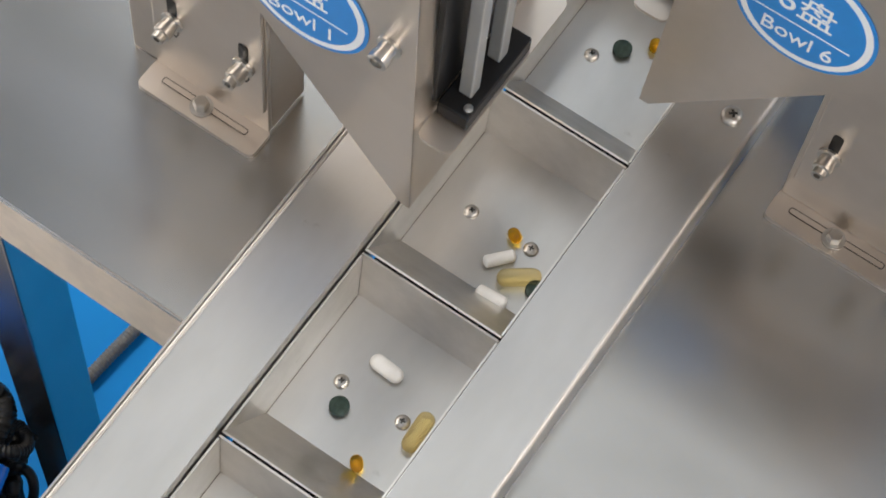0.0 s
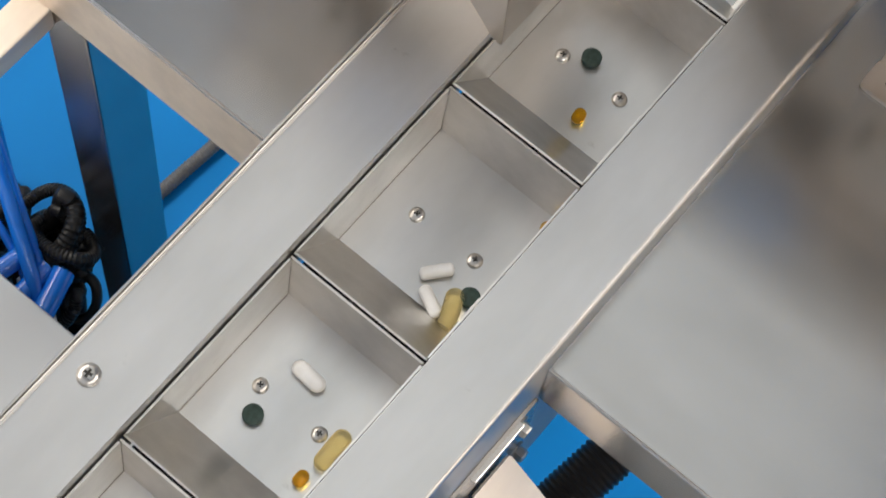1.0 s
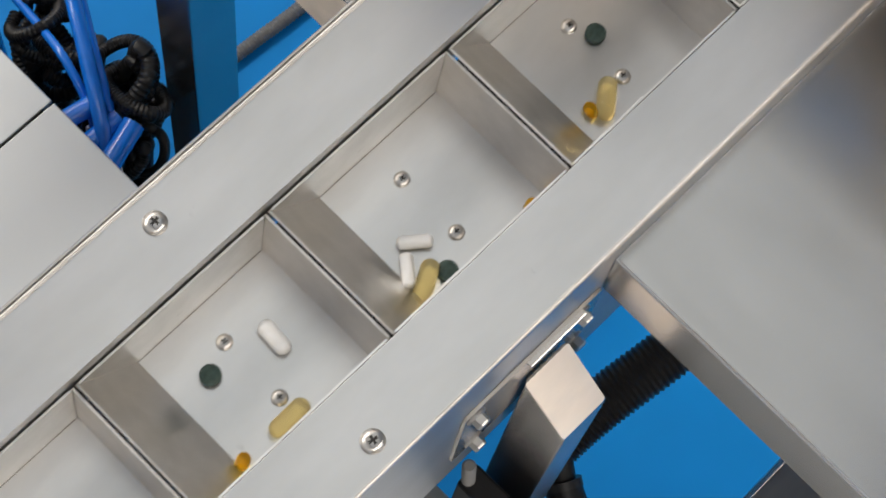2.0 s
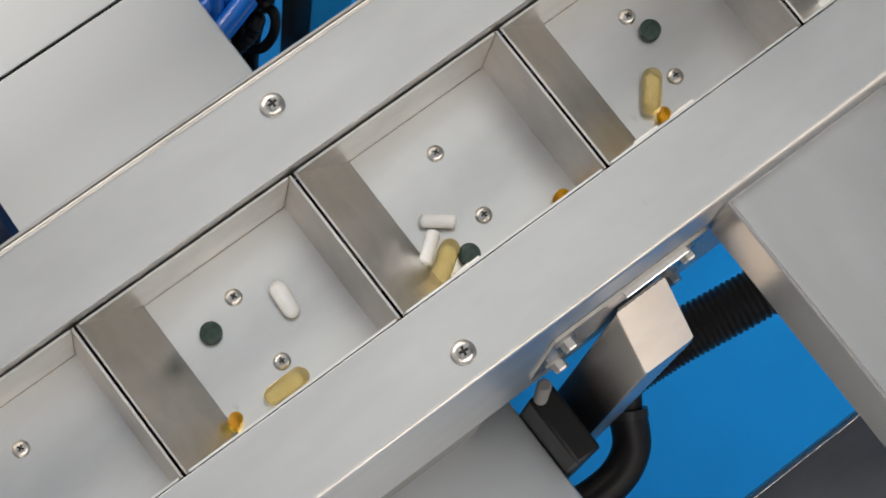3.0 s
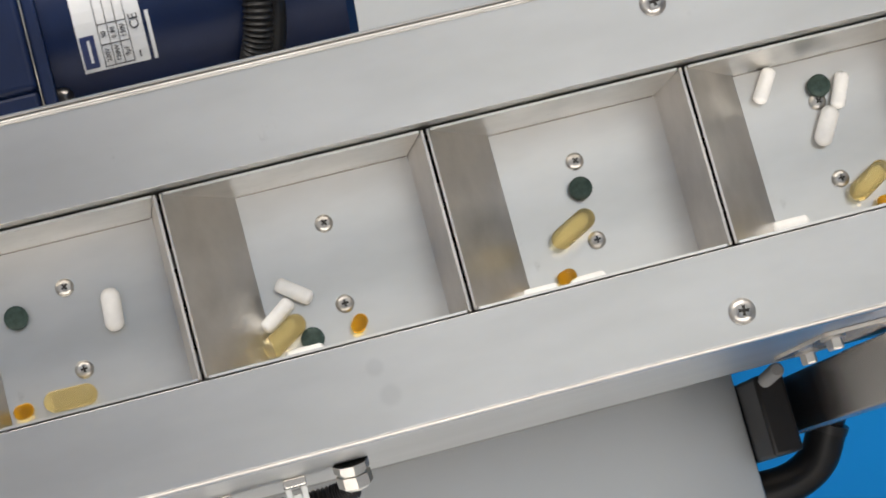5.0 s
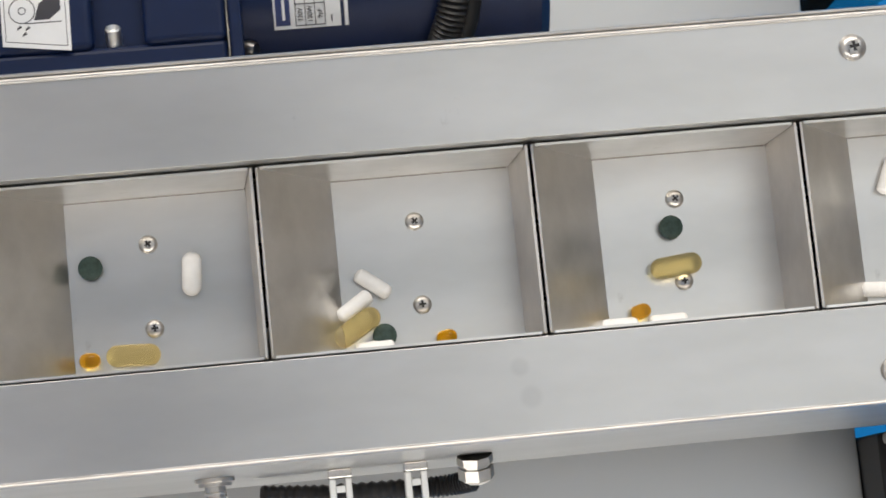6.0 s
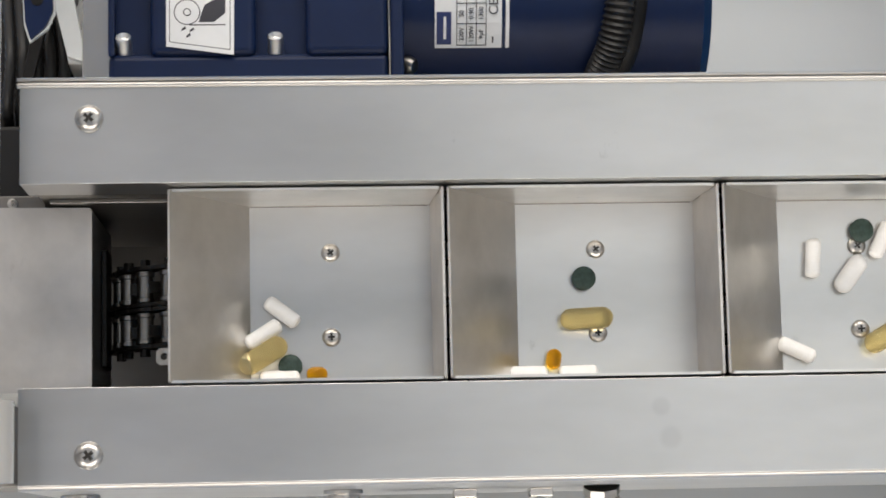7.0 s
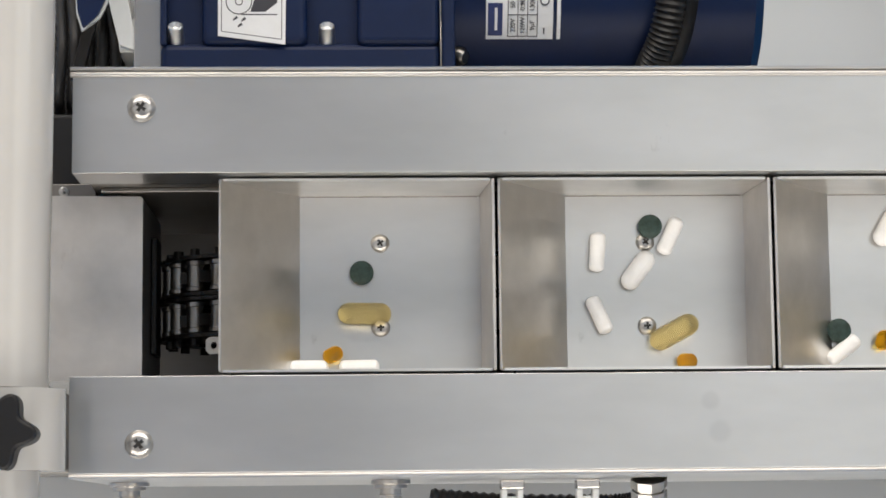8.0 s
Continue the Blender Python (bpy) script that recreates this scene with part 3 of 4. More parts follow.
# ---- cable bundle behind the base ----
def cable_bundle():
    rnd = random.Random(5)
    for cx, cy, cz, count, ra, rb in ((0.492, 0.246, -0.385, 8, 0.010, 0.024), (0.478, 0.226, -0.40, 4, 0.008, 0.016), (0.490, 0.305, -0.39, 6, 0.012, 0.026)):
        for i in range(count):
            a0 = rnd.uniform(0, 6.28)
            rx, ry = rnd.uniform(ra, rb), rnd.uniform(ra, rb)
            ox, oy, oz = rnd.uniform(-0.009, 0.009), rnd.uniform(-0.016, 0.016), rnd.uniform(-0.035, 0.035)
            pts = []
            for j in range(rnd.choice((7, 8, 9))):
                a = a0 + j * 0.72
                pts.append((cx + ox + rx * math.cos(a), cy + oy + ry * math.sin(a), cz + oz + 0.012 * math.sin(a * 1.3 + i)))
            pts += [(pts[-1][0] * 0.6 + 0.200, pts[-1][1] + 0.015, cz - 0.12), (0.50 + rnd.uniform(-0.02, 0.03), cy + rnd.uniform(-0.02, 0.05), FLOOR_Z + 0.02)]
            r = rnd.choice((0.0034, 0.0042, 0.0050, 0.0056))
            conduit("cable_conduit", "black ribbed cable conduit coiled in a loose bundle", pts, r, ridge=0.08 if r > 0.004 else 0.0, seg=10)
    for pts, r in (
        ([(0.4535, 0.2165, -0.372), (0.4640, 0.2300, -0.345), (0.4850, 0.2650, -0.325), (0.508, 0.305, -0.318), (0.535, 0.352, -0.335), (0.58, 0.45, -0.50), (0.60, 0.50, FLOOR_Z)], 0.0050),
        ([(0.4560, 0.2120, -0.375), (0.4750, 0.2350, -0.350), (0.500, 0.280, -0.338), (0.535, 0.340, -0.36), (0.60, 0.44, -0.55), (0.62, 0.48, FLOOR_Z)], 0.0032),
        ([(0.458, 0.232, -0.365), (0.470, 0.250, -0.350), (0.482, 0.30, -0.345), (0.50, 0.40, -0.45), (0.52, 0.44, FLOOR_Z)], 0.0030),
    ):
        hose = tagged(new("air_hose"), "glossy blue plastic air hose with push-in nut", "hose", "air hoses")
        part("tube", sweep(bezier(pts, 14), r, 12), BLUE_TUBE, hose)
        part("nut", sweep([pts[0], Vector(pts[0]).lerp(Vector(pts[1]), 0.5)], r * 1.35, 8), NYLON, hose, "pale push-in nut")


cable_bundle()


def valve_block():
    ob = thing("air_valve", "blue push-in air fittings with brass-coloured collars", "valve")
    for (p, q, r) in (((0.446, 0.252, -0.345), (0.478, 0.246, -0.345), 0.0065), ((0.447, 0.232, -0.350), (0.478, 0.231, -0.350), 0.0065), ((0.449, 0.212, -0.352), (0.482, 0.222, -0.350), 0.0075)):
        part("fitting", sweep([p, q], r, 14), BLUE_TUBE, ob, "blue plastic push-in fitting")
        d = Vector(p) - Vector(q)
        part("collar", sweep([p, Vector(p) + d.normalized() * 0.012], r * 1.05, 12), ZINC, ob, "plated collar")
    part("mount", box(0.444, 0.452, 0.195, 0.262, -0.39, -0.357, 0.001), NYLON, ob, "white mounting block")
    part("mount_plate", box(0.441, 0.4445, 0.19, 0.27, -0.40, BASE_Z - 0.006, 0.0005), ZINC, ob)
    return ob


valve_block()


# ---- gear motor ----
def gear_motor():
    ob = thing("gear_motor", "dark blue enamelled gear motor beside the conveyor", "motor")
    # gearbox with two pockets
    y0, y1, zt = 0.0885, 0.190, -0.050
    part("gearbox", box(0.0025, 0.1234, y0, y1, -0.165, zt - 0.008, 0.003), NAVY, ob, "cast blue gearbox")
    part("gearbox_front", box(0.0025, 0.1234, y0, 0.1058, zt - 0.0085, zt - 0.002, 0.003, seg=4), NAVY, ob)
    for a, b in ((0.0205, 0.066), (0.0875, 0.1234)):
        part("rib", box(a, b, 0.1045, y1, zt - 0.0085, zt, 0.0034, seg=4), NAVY, ob)
    part("rib", box(0.0025, 0.0055, 0.1045, y1, zt - 0.0085, zt, 0.001), NAVY, ob)
    part("gearbox_cover", box(0.1239, 0.1300, y0 + 0.001, y1, -0.163, zt - 0.001, 0.0015), NAVY, ob)
    part("joint_line", box(0.1234, 0.1239, y0 - 0.0002, y1, -0.16, zt + 0.0004), ZINC, ob, "pale joint line")
    for bx in (0.0085, 0.0738):
        part("cap_screw", lathe([(0.0034, 0), (0.0034, 0.0088), (0.0029, 0.0093), (0.0018, 0.0074), (0, 0.0074)], 16, None, axis_to((bx + 0.0006, 0.1065, zt - 0.0065), (0, 0.72, 0.69))), BRIGHT_ZINC, ob, "bright socket cap screw")
    # round motor body
    yc, zc, r = 0.140, -0.103, 0.0485
    part("motor_body", lathe([(r, 0), (r, 0.095), (r + 0.001, 0.096), (r + 0.001, 0.122), (r, 0.133), (r - 0.005, 0.1374), (0, 0.1374)], 56, None, axis_to((0.1302, yc, zc), (1, 0, 0))), NAVY, ob, "round blue motor housing")
    part("terminal_screw", lathe([(0.0044, 0), (0.0044, 0.004), (0.0030, 0.0062), (0, 0.0062)], 10, None, axis_to((0.1302, 0.1045, -0.0705), (0.8, -0.3, 0.5))), ROLLER, ob)
    part("motor_mount", box(0.01, 0.24, 0.10, 0.18, BASE_Z + 0.0003, -0.158, 0.002), TUBE, ob, "steel motor mount")
    line = bezier([(0.2270, 0.165, -0.0500), (0.2260, 0.135, -0.0500), (0.2225, 0.1120, -0.0570), (0.2175, 0.0985, -0.0680), (0.215, 0.0900, -0.085)], 17)
    part("motor_conduit", sweep(line, 0.0066, 14, ridge=0.09), RUBBER, ob, "black ribbed conduit")
    part("conduit_saddle", sweep([(p.x + 0.0075, p.y, p.z - 0.006) for p in line], 0.0055, 10), BLACK, ob)
    # rating plate, laid on the round of the housing
    def on_round(x, y, lift):
        return (x, y, zc + math.sqrt((r + lift) ** 2 - (y - yc) ** 2))

    def patch(name, x0, x1, ya, yb, lift, material, label=""):
        bm, n = bmesh.new(), 8
        rows = [[bm.verts.new(on_round(x, ya + (yb - ya) * i / n, lift)) for x in (x0, x1)] for i in range(n + 1)]
        rowb = [[bm.verts.new(on_round(x, ya + (yb - ya) * i / n, lift - 0.00025)) for x in (x0, x1)] for i in range(n + 1)]
        for g, h in ((rows, False), (rowb, True)):
            for a, b in zip(g, g[1:]):
                q = (a[0], a[1], b[1], b[0])
                bm.faces.new(q[::-1] if h else q)
        for side in (0, 1):
            for i in range(n):
                bm.faces.new((rows[i][side], rows[i + 1][side], rowb[i + 1][side], rowb[i][side]))
        bm.faces.new((rows[0][0], rows[0][1], rowb[0][1], rowb[0][0]))
        bm.faces.new((rows[-1][0], rows[-1][1], rowb[-1][1], rowb[-1][0]))
        return part(name, bm, material, ob, label, smooth=False)

    patch("rating_plate", 0.1440, 0.1735, 0.1102, 0.150, 0.0004, PAPER, "white rating plate with small print")
    patch("brand_block", 0.1448, 0.1512, 0.1115, 0.1245, 0.0007, NAVY_INK, "dark blue logo block")
    patch("brand_bars", 0.1478, 0.1490, 0.1135, 0.1225, 0.0009, PAPER)
    patch("print_bar", 0.1752, 0.1768, 0.1102, 0.130, 0.0004, PAPER)
    for bx in (0.1535, 0.1578, 0.1621, 0.1664):
        patch("table_line", bx, bx + 0.0003, 0.1110, 0.140, 0.0007, INK)
    for by in (0.1110, 0.1195, 0.1280):
        patch("table_line", 0.1535, 0.1667, by, by + 0.0003, 0.0007, INK)
    for i in range(3):
        for words, yy in ((("220V", "120W", "9µF")[i], 0.1154), (("50", "0.90", "1300")[i], 0.1238)):
            px, py, pz = on_round(0.1558 + 0.0043 * i, yy, 0.0006)
            text_mesh("print", words, 0.0030, INK, ob, Matrix.Translation((px, py, pz)) @ Matrix.Rotation(math.asin((yc - yy) / r), 4, "X") @ Matrix.Rotation(radians(90), 4, "Z"))
    px, py, pz = on_round(0.1700, 0.1265, 0.0006)
    text_mesh("conformity_mark", "CE", 0.0058, INK, ob, Matrix.Translation((px, py, pz)) @ Matrix.Rotation(math.asin((yc - 0.1265) / r), 4, "X") @ Matrix.Rotation(radians(90), 4, "Z"))
    patch("small_print", 0.1692, 0.1698, 0.1120, 0.1145, 0.0007, INK)
    # warning label over the gearbox rib
    lab = prism([(0.0275, 0.1084, zt + 0.0003), (0.0565, 0.1045, zt + 0.0003), (0.0570, 0.150, zt + 0.0003), (0.0275, 0.150, zt + 0.0003)], (0, 0, 0.0002))
    part("warning_label", lab, PAPER, ob, "white hand-in-rollers warning label")
    for (ax, ay), (bx, by) in zip(((0.0290, 0.1104), (0.0549, 0.1068), (0.0290, 0.1104)), ((0.0549, 0.1068), (0.0552, 0.150), (0.0290, 0.150))):
        part("label_border", sweep([(ax, ay, zt + 0.0004), (bx, by, zt + 0.0004)], 0.00022, 6), INK, ob)
    for rr in (0.0055, 0.0015):
        part("label_roller", sweep([(0.0365 + rr * math.cos(a), 0.1235 + rr * math.sin(a), zt + 0.0004) for a in [2 * math.pi * i / 24 for i in range(25)]], 0.00028, 6), INK, ob)
    part("label_belt", sweep([(0.0375, 0.1178, zt + 0.0004), (0.0530, 0.1178, zt + 0.0004)], 0.0003, 6), INK, ob)
    part("label_figure", prism([(0.0415, 0.1190, zt + 0.0005), (0.0480, 0.1190, zt + 0.0005), (0.0530, 0.1230, zt + 0.0005), (0.0530, 0.1320, zt + 0.0005), (0.0440, 0.1265, zt + 0.0005), (0.0425, 0.1225, zt + 0.0005)], (0, 0, 0.0001)), INK, ob)
    for q in ((0.0340, 0.1150), (0.0375, 0.1145), (0.0360, 0.1120)):
        part("label_mark", prism([(q[0], q[1], zt + 0.0005), (q[0] + 0.0022, q[1] + 0.0012, zt + 0.0005), (q[0] + 0.0016, q[1] + 0.0022, zt + 0.0005), (q[0] + 0.0002, q[1] + 0.001, zt + 0.0005)], (0, 0, 0.0001)), INK, ob)
    return ob


gear_motor()


# ---- clips, gland and conduit along the near side plate ----
def side_wiring():
    ob = thing("wiring_conduit", "black spiral conduit clipped under the near rail", "conduit")
    line = bezier([(0.120, -0.0900, -0.128), (0.150, -0.0925, -0.124), (0.185, -0.0935, -0.122), (0.205, -0.0935, -0.119), (0.2165, -0.0925, -0.112)], 16)
    part("spiral", sweep(line, 0.0048, 12, ridge=0.1), RUBBER, ob)
    for cx in (0.1558, 0.1897):
        part("clip_base", box(cx - 0.0052, cx + 0.0052, -0.0862, -0.0822, -0.112, -0.100, 0.0006), TUBE, ob, "bent steel clip base")
        for d in (-0.0036, 0.0036):
            part("clip", box(cx + d - 0.0014, cx + d + 0.0014, -0.1000, -0.0864, -0.112, -0.104, 0.0006), NYLON, ob, "white nylon cable clip")
        part("clip_bridge", box(cx - 0.0021, cx + 0.0021, -0.0925, -0.0895, -0.1105, -0.1055, 0.0004), NYLON, ob)
    part("gland", lathe([(0.0082, 0), (0.0082, 0.0035), (0.0068, 0.0037), (0.0068, 0.0050), (0.0080, 0.0052), (0.0080, 0.0105), (0.0050, 0.0125), (0.0, 0.0125)], 8, None, axis_to((0.2150, -0.0824, -0.088), (0.05, -0.93, -0.36))), ZINC, ob, "plated hexagon cable gland", smooth=False)
    return ob


side_wiring()


def side_stud(x):
    ob = thing("adjusting_stud", "plated threaded stud with hexagon head under the rail", "stud", "studs")
    part("stud", sweep([(x, -0.0822, -0.080), (x, -0.110, -0.080)], 0.0046, 16), ZINC, ob)
    part("washer", lathe([(0.0086, 0), (0.0086, 0.0016), (0.0072, 0.0020), (0.0072, 0.0034), (0.0050, 0.0036)], 24, None, axis_to((x, -0.0822, -0.080), (0, -1, 0))), ZINC, ob, "flat plated washer")
    for i in range(7):
        part("thread", lathe([(0.0046, 0), (0.0051, 0.0006), (0.0046, 0.0012)], 16, None, axis_to((x, -0.0880 - 0.0021 * i, -0.080), (0, -1, 0))), ZINC, ob)
    return ob


side_stud(-0.012)
side_stud(0.1010)


# ---- bracket uprights and chutes with bowl stickers ----
def upright(sign, x_plate, y_a, y_b):
    ob = thing("chute_bracket", "folded steel bracket with slots and hexagon bolts on the table", "bracket", "chute brackets")
    xf = x_plate - 0.0165
    ya, yb = sorted((y_a, y_b))
    part("foot_plate", prism(rounded([(xf, ya, TABLE_Z), (x_plate + 0.002, ya, TABLE_Z), (x_plate + 0.002, yb, TABLE_Z), (xf, yb, TABLE_Z)], 0.004), (0, 0, 0.003)), CHUTE, ob)
    part("foot_slot", prism(rounded([(xf + 0.0085, ya + 0.010, TABLE_Z + 0.0031), (xf + 0.0115, ya + 0.010, TABLE_Z + 0.0031), (xf + 0.0115, yb - 0.010, TABLE_Z + 0.0031), (xf + 0.0085, yb - 0.010, TABLE_Z + 0.0031)], 0.0014), (0, 0, 0.0002)), CHUTE, ob, "recessed bolt slot")
    rim = rounded([(xf + 0.0083, ya + 0.0098, TABLE_Z + 0.0032), (xf + 0.0117, ya + 0.0098, TABLE_Z + 0.0032), (xf + 0.0117, yb - 0.0098, TABLE_Z + 0.0032), (xf + 0.0083, yb - 0.0098, TABLE_Z + 0.0032)], 0.0014)
    part("slot_edge", sweep(rim + [rim[0]], 0.00028, 6), DARK_STEEL, ob)
    zt = 0.120
    part("upright_plate", box(x_plate, x_plate + 0.0025, ya + 0.001, yb - 0.001, TABLE_Z + 0.003, zt, 0.0006), CHUTE, ob)
    ys = yb - 0.003 if sign < 0 else ya + 0.001
    part("side_return", box(x_plate + 0.0026, x_plate + 0.030, ys, ys + 0.002, TABLE_Z + 0.003, zt, 0.0004), CHUTE, ob)
    hex_bolt("foot_bolt", ob, (xf + 0.0085, (ya + yb) / 2 + 0.001, TABLE_Z + 0.0033), (0, 0, 1), 0.0042, 0.0048)
    # sliding front plate with slots
    fa, fb = (ya + 0.002, yb - 0.004)
    part("slide_plate", box(x_plate - 0.0026, x_plate - 0.0002, fa, fb, 0.000, zt + 0.03, 0.0006), CHUTE, ob)
    mid = (fa + fb) / 2
    for by, bz in ((mid - sign * 0.022, 0.036), (mid + sign * 0.020, 0.036)):
        part("slot", prism(rounded([(x_plate - 0.0027, by - 0.0028, bz + 0.004), (x_plate - 0.0027, by + 0.0028, bz + 0.004), (x_plate - 0.0027, by + 0.0028, bz + 0.020), (x_plate - 0.0027, by - 0.0028, bz + 0.020)], 0.0026), (-0.0002, 0, 0)), DARK, ob, "dark adjusting slot")
        edge = [(x_plate - 0.0027, by - 0.0026, bz + 0.003), (x_plate - 0.0027, by - 0.0026, bz - 0.010), (x_plate - 0.0027, by - 0.0013, bz - 0.0135), (x_plate - 0.0027, by + 0.0013, bz - 0.0135), (x_plate - 0.0027, by + 0.0026, bz - 0.010), (x_plate - 0.0027, by + 0.0026, bz + 0.003)]
        part("slot_edge", sweep(edge, 0.00035, 6), DARK_STEEL, ob)
        bm = lathe([(0.0062, 0), (0.0062, 0.0014), (0.0042, 0.0016), (0.0042, 0.005), (0.0048, 0.0051), (0.0048, 0.009), (0.0033, 0.0094), (0.0033, 0.0128), (0.0018, 0.0128), (0.0018, 0.010), (0, 0.010)], 14, None, axis_to((x_plate - 0.0028, by, bz), (-1, 0, 0)))
        part("clamp_bolt", bm, ZINC, ob, "bright clamp bolt with washer")
    return ob


upright(1, 0.6300, 0.117, 0.1885)
upright(-1, 0.7540, -0.1065, -0.180)


def chute(sign, x, words, glyph):
    ob = thing("dispensing_chute", "folded stainless dispensing chute with a round blue sticker", "chute", "dispensing chutes")
    t = 0.0014
    tip, zt = 0.0320, 0.0165
    top = 0.24
    far = tip + (top - zt) * 0.86

    def P(y, z):
        return (x, sign * y, z)

    face = [P(tip - 0.0035, zt), P(tip + 0.0015, zt), P(far, top), P(tip + 0.0030, top)]
    part("front_plate", prism(face, (t, 0, 0)), CHUTE, ob, "folded steel front plate")
    part("back_plate", prism([(p[0] + 0.10, p[1], p[2]) for p in face], (t, 0, 0)), CHUTE, ob)
    inner = [(x + 0.0002, sign * (tip - 0.0035), zt), (x + 0.10, sign * (tip - 0.0035), zt), (x + 0.10, sign * (tip + 0.0030), top), (x + 0.0002, sign * (tip + 0.0030), top)]
    part("side_plate", prism(inner, (0, sign * t, 0)), CHUTE, ob)
    n = Vector((0, top - zt, -(far - tip))).normalized()
    sl = [(x + t, sign * (tip + 0.0010), zt), (x + 0.10, sign * (tip + 0.0010), zt), (x + 0.10, sign * (far - 0.001), top), (x + t, sign * (far - 0.001), top)]
    part("slide_plate", prism(sl, (0, -sign * n.y * t, -n.z * t)), CHUTE, ob, "sloping chute floor")
    # shelf with a gate
    zs = 0.085
    a, b = sorted((sign * (tip - 0.0022), sign * (tip - 0.0205)))
    part("shelf", prism(rounded([(x + 0.001, a, zs), (x + 0.10, a, zs), (x + 0.10, b, zs), (x + 0.001, b, zs)], 0.005), (0, 0, 0.0018)), CHUTE, ob, "rounded steel shelf")
    gx0, gx1 = x + 0.0155, x + 0.068
    part("gate_block", box(gx0, gx1, a + 0.001, b - 0.001, zs + 0.002, zs + 0.012, 0.001), BLACK, ob, "black gate block")
    # black sheet added for the block's dark reflection in the chute's side plate
    ga, gb = sorted((sign * (tip + 0.0005), sign * (tip - 0.0030)))
    part("gate_reflection", box(gx0 - 0.001, gx1 + 0.004, ga, gb, zs + 0.0121, zs + 0.135, 0.0006), BLACK, ob, "black sheet standing in for the gate block's dark reflection")
    for gx in (x + 0.029, x + 0.0515):
        gy = (a + b) / 2
        part("gate_bar", box(gx - 0.0038, gx + 0.0038, gy - 0.0034, gy + 0.0034, zs + 0.0122, zs + 0.135, 0.0008), GATE_BAR, ob, "smooth grey square gate bar")
    for gx, gy in ((gx0 + 0.005, a + 0.004), (gx1 - 0.005, b - 0.004)):
        part("gate_screw", lathe([(0.0022, 0), (0.0022, 0.001), (0, 0.0016)], 12, None, pose(gx, gy, zs + 0.0121)), SCREW, ob)
    bm = lathe([(0.0062, 0), (0.0062, 0.0014), (0.0044, 0.0016), (0.0044, 0.006), (0.0049, 0.0061), (0.0049, 0.010), (0.0030, 0.0105), (0.0030, 0.008), (0, 0.008)], 14, None, axis_to((x - 0.0001, sign * (tip + 0.0135), 0.1497), (-1, 0, 0)))
    part("plate_bolt", bm, ZINC, ob, "bright plate bolt with washer")
    # sticker
    cy, cz, rr = sign * 0.0905, 0.147, 0.0345
    if sign < 0:
        cy, cz = -0.0890, 0.152
    face_m = Matrix.Translation((x - 0.0002, cy, cz)) @ Matrix.Rotation(radians(-90), 4, "Z") @ Matrix.Rotation(radians(90), 4, "X")
    for nm, r0, lift, m in (("sticker_rim", rr, 0.0002, STICKER), ("sticker_ring", rr * 0.94, 0.0004, STICKER_WHITE), ("sticker_disc", rr * 0.84, 0.0006, STICKER)):
        part(nm, lathe([(r0, 0), (r0, lift)], 48, None, face_m), m, ob, "round blue and white bowl sticker")
    lm = face_m @ Matrix.Translation((0, 0, 0.0007))
    text_mesh("sticker_word", words, 0.0128, STICKER_WHITE, ob, lm @ Matrix.Translation((0, -0.0175, 0)))
    part("sticker_line", box(-0.024, 0.024, -0.0078, -0.0072, 0, 0.0002), STICKER_WHITE, ob, at=lm)
    text_mesh("sticker_glyph", glyph, 0.0190, STICKER_WHITE, ob, lm @ Matrix.Translation((0, 0.0050, 0)))
    # arm that carries the chute from its bracket
    ya, yb = sorted((sign * 0.060, sign * 0.20))
    part("carrier_arm", box(x + 0.012, x + 0.030, ya, yb, 0.205, 0.235, 0.001), CHUTE, ob)
    part("carrier_post", box(x + 0.012, x + 0.030, *sorted((sign * 0.186, sign * 0.204)), TABLE_Z + 0.0002, 0.2048, 0.001), CHUTE, ob)
    return ob


chute(1, 0.6200, "Bowl 1", "1盘")
chute(-1, 0.7350, "Bowl 6", "6盘")


# ---- white stand at the conveyor's end ----
def white_stand():
    ob = thing("white_stand", "white enamelled tube stand with clamp and black star knob", "stand")
    x, z = -0.0475, 0.030
    part("tube", sweep([(x + 0.0008, -0.048, z), (x + 0.0040, 0.62, z)], 0.0150, 32), WHITE, ob, "thick white tube")
    part("inner_tube", sweep([(x - 0.0005, -0.62, z), (x, -0.050, z)], 0.0130, 28), WHITE, ob, "thinner white tube")
    part("clamp", sweep([(x + 0.004, -0.0795, z + 0.001), (x + 0.004, -0.0485, z + 0.001)], 0.0185, 32), WHITE, ob, "white clamp sleeve")
    pts = []
    for i in range(48):
        a = 2 * math.pi * i / 48
        r = 0.0122 + 0.0026 * math.cos(5 * a + 0.5)
        pts.append((x + 0.0022 + r * math.cos(a), -0.0655 + r * math.sin(a), z + 0.024))
    part("star_knob", prism(pts, (0, 0, 0.012), 0.0012), BLACK, ob, "black five-lobed knob")
    part("knob_stem", sweep([(x + 0.0045, -0.0655, z + 0.015), (x + 0.0045, -0.0655, z + 0.0245)], 0.005, 12), ZINC, ob)
    for y in (-0.60, 0.60):
        part("post", sweep([(x, y, FLOOR_Z), (x, y, z)], 0.0150, 20), WHITE, ob)
        part("base_disc", lathe([(0.09, 0), (0.09, 0.008), (0.016, 0.014)], 32, None, pose(x, y, FLOOR_Z)), WHITE, ob)
    return ob


white_stand()


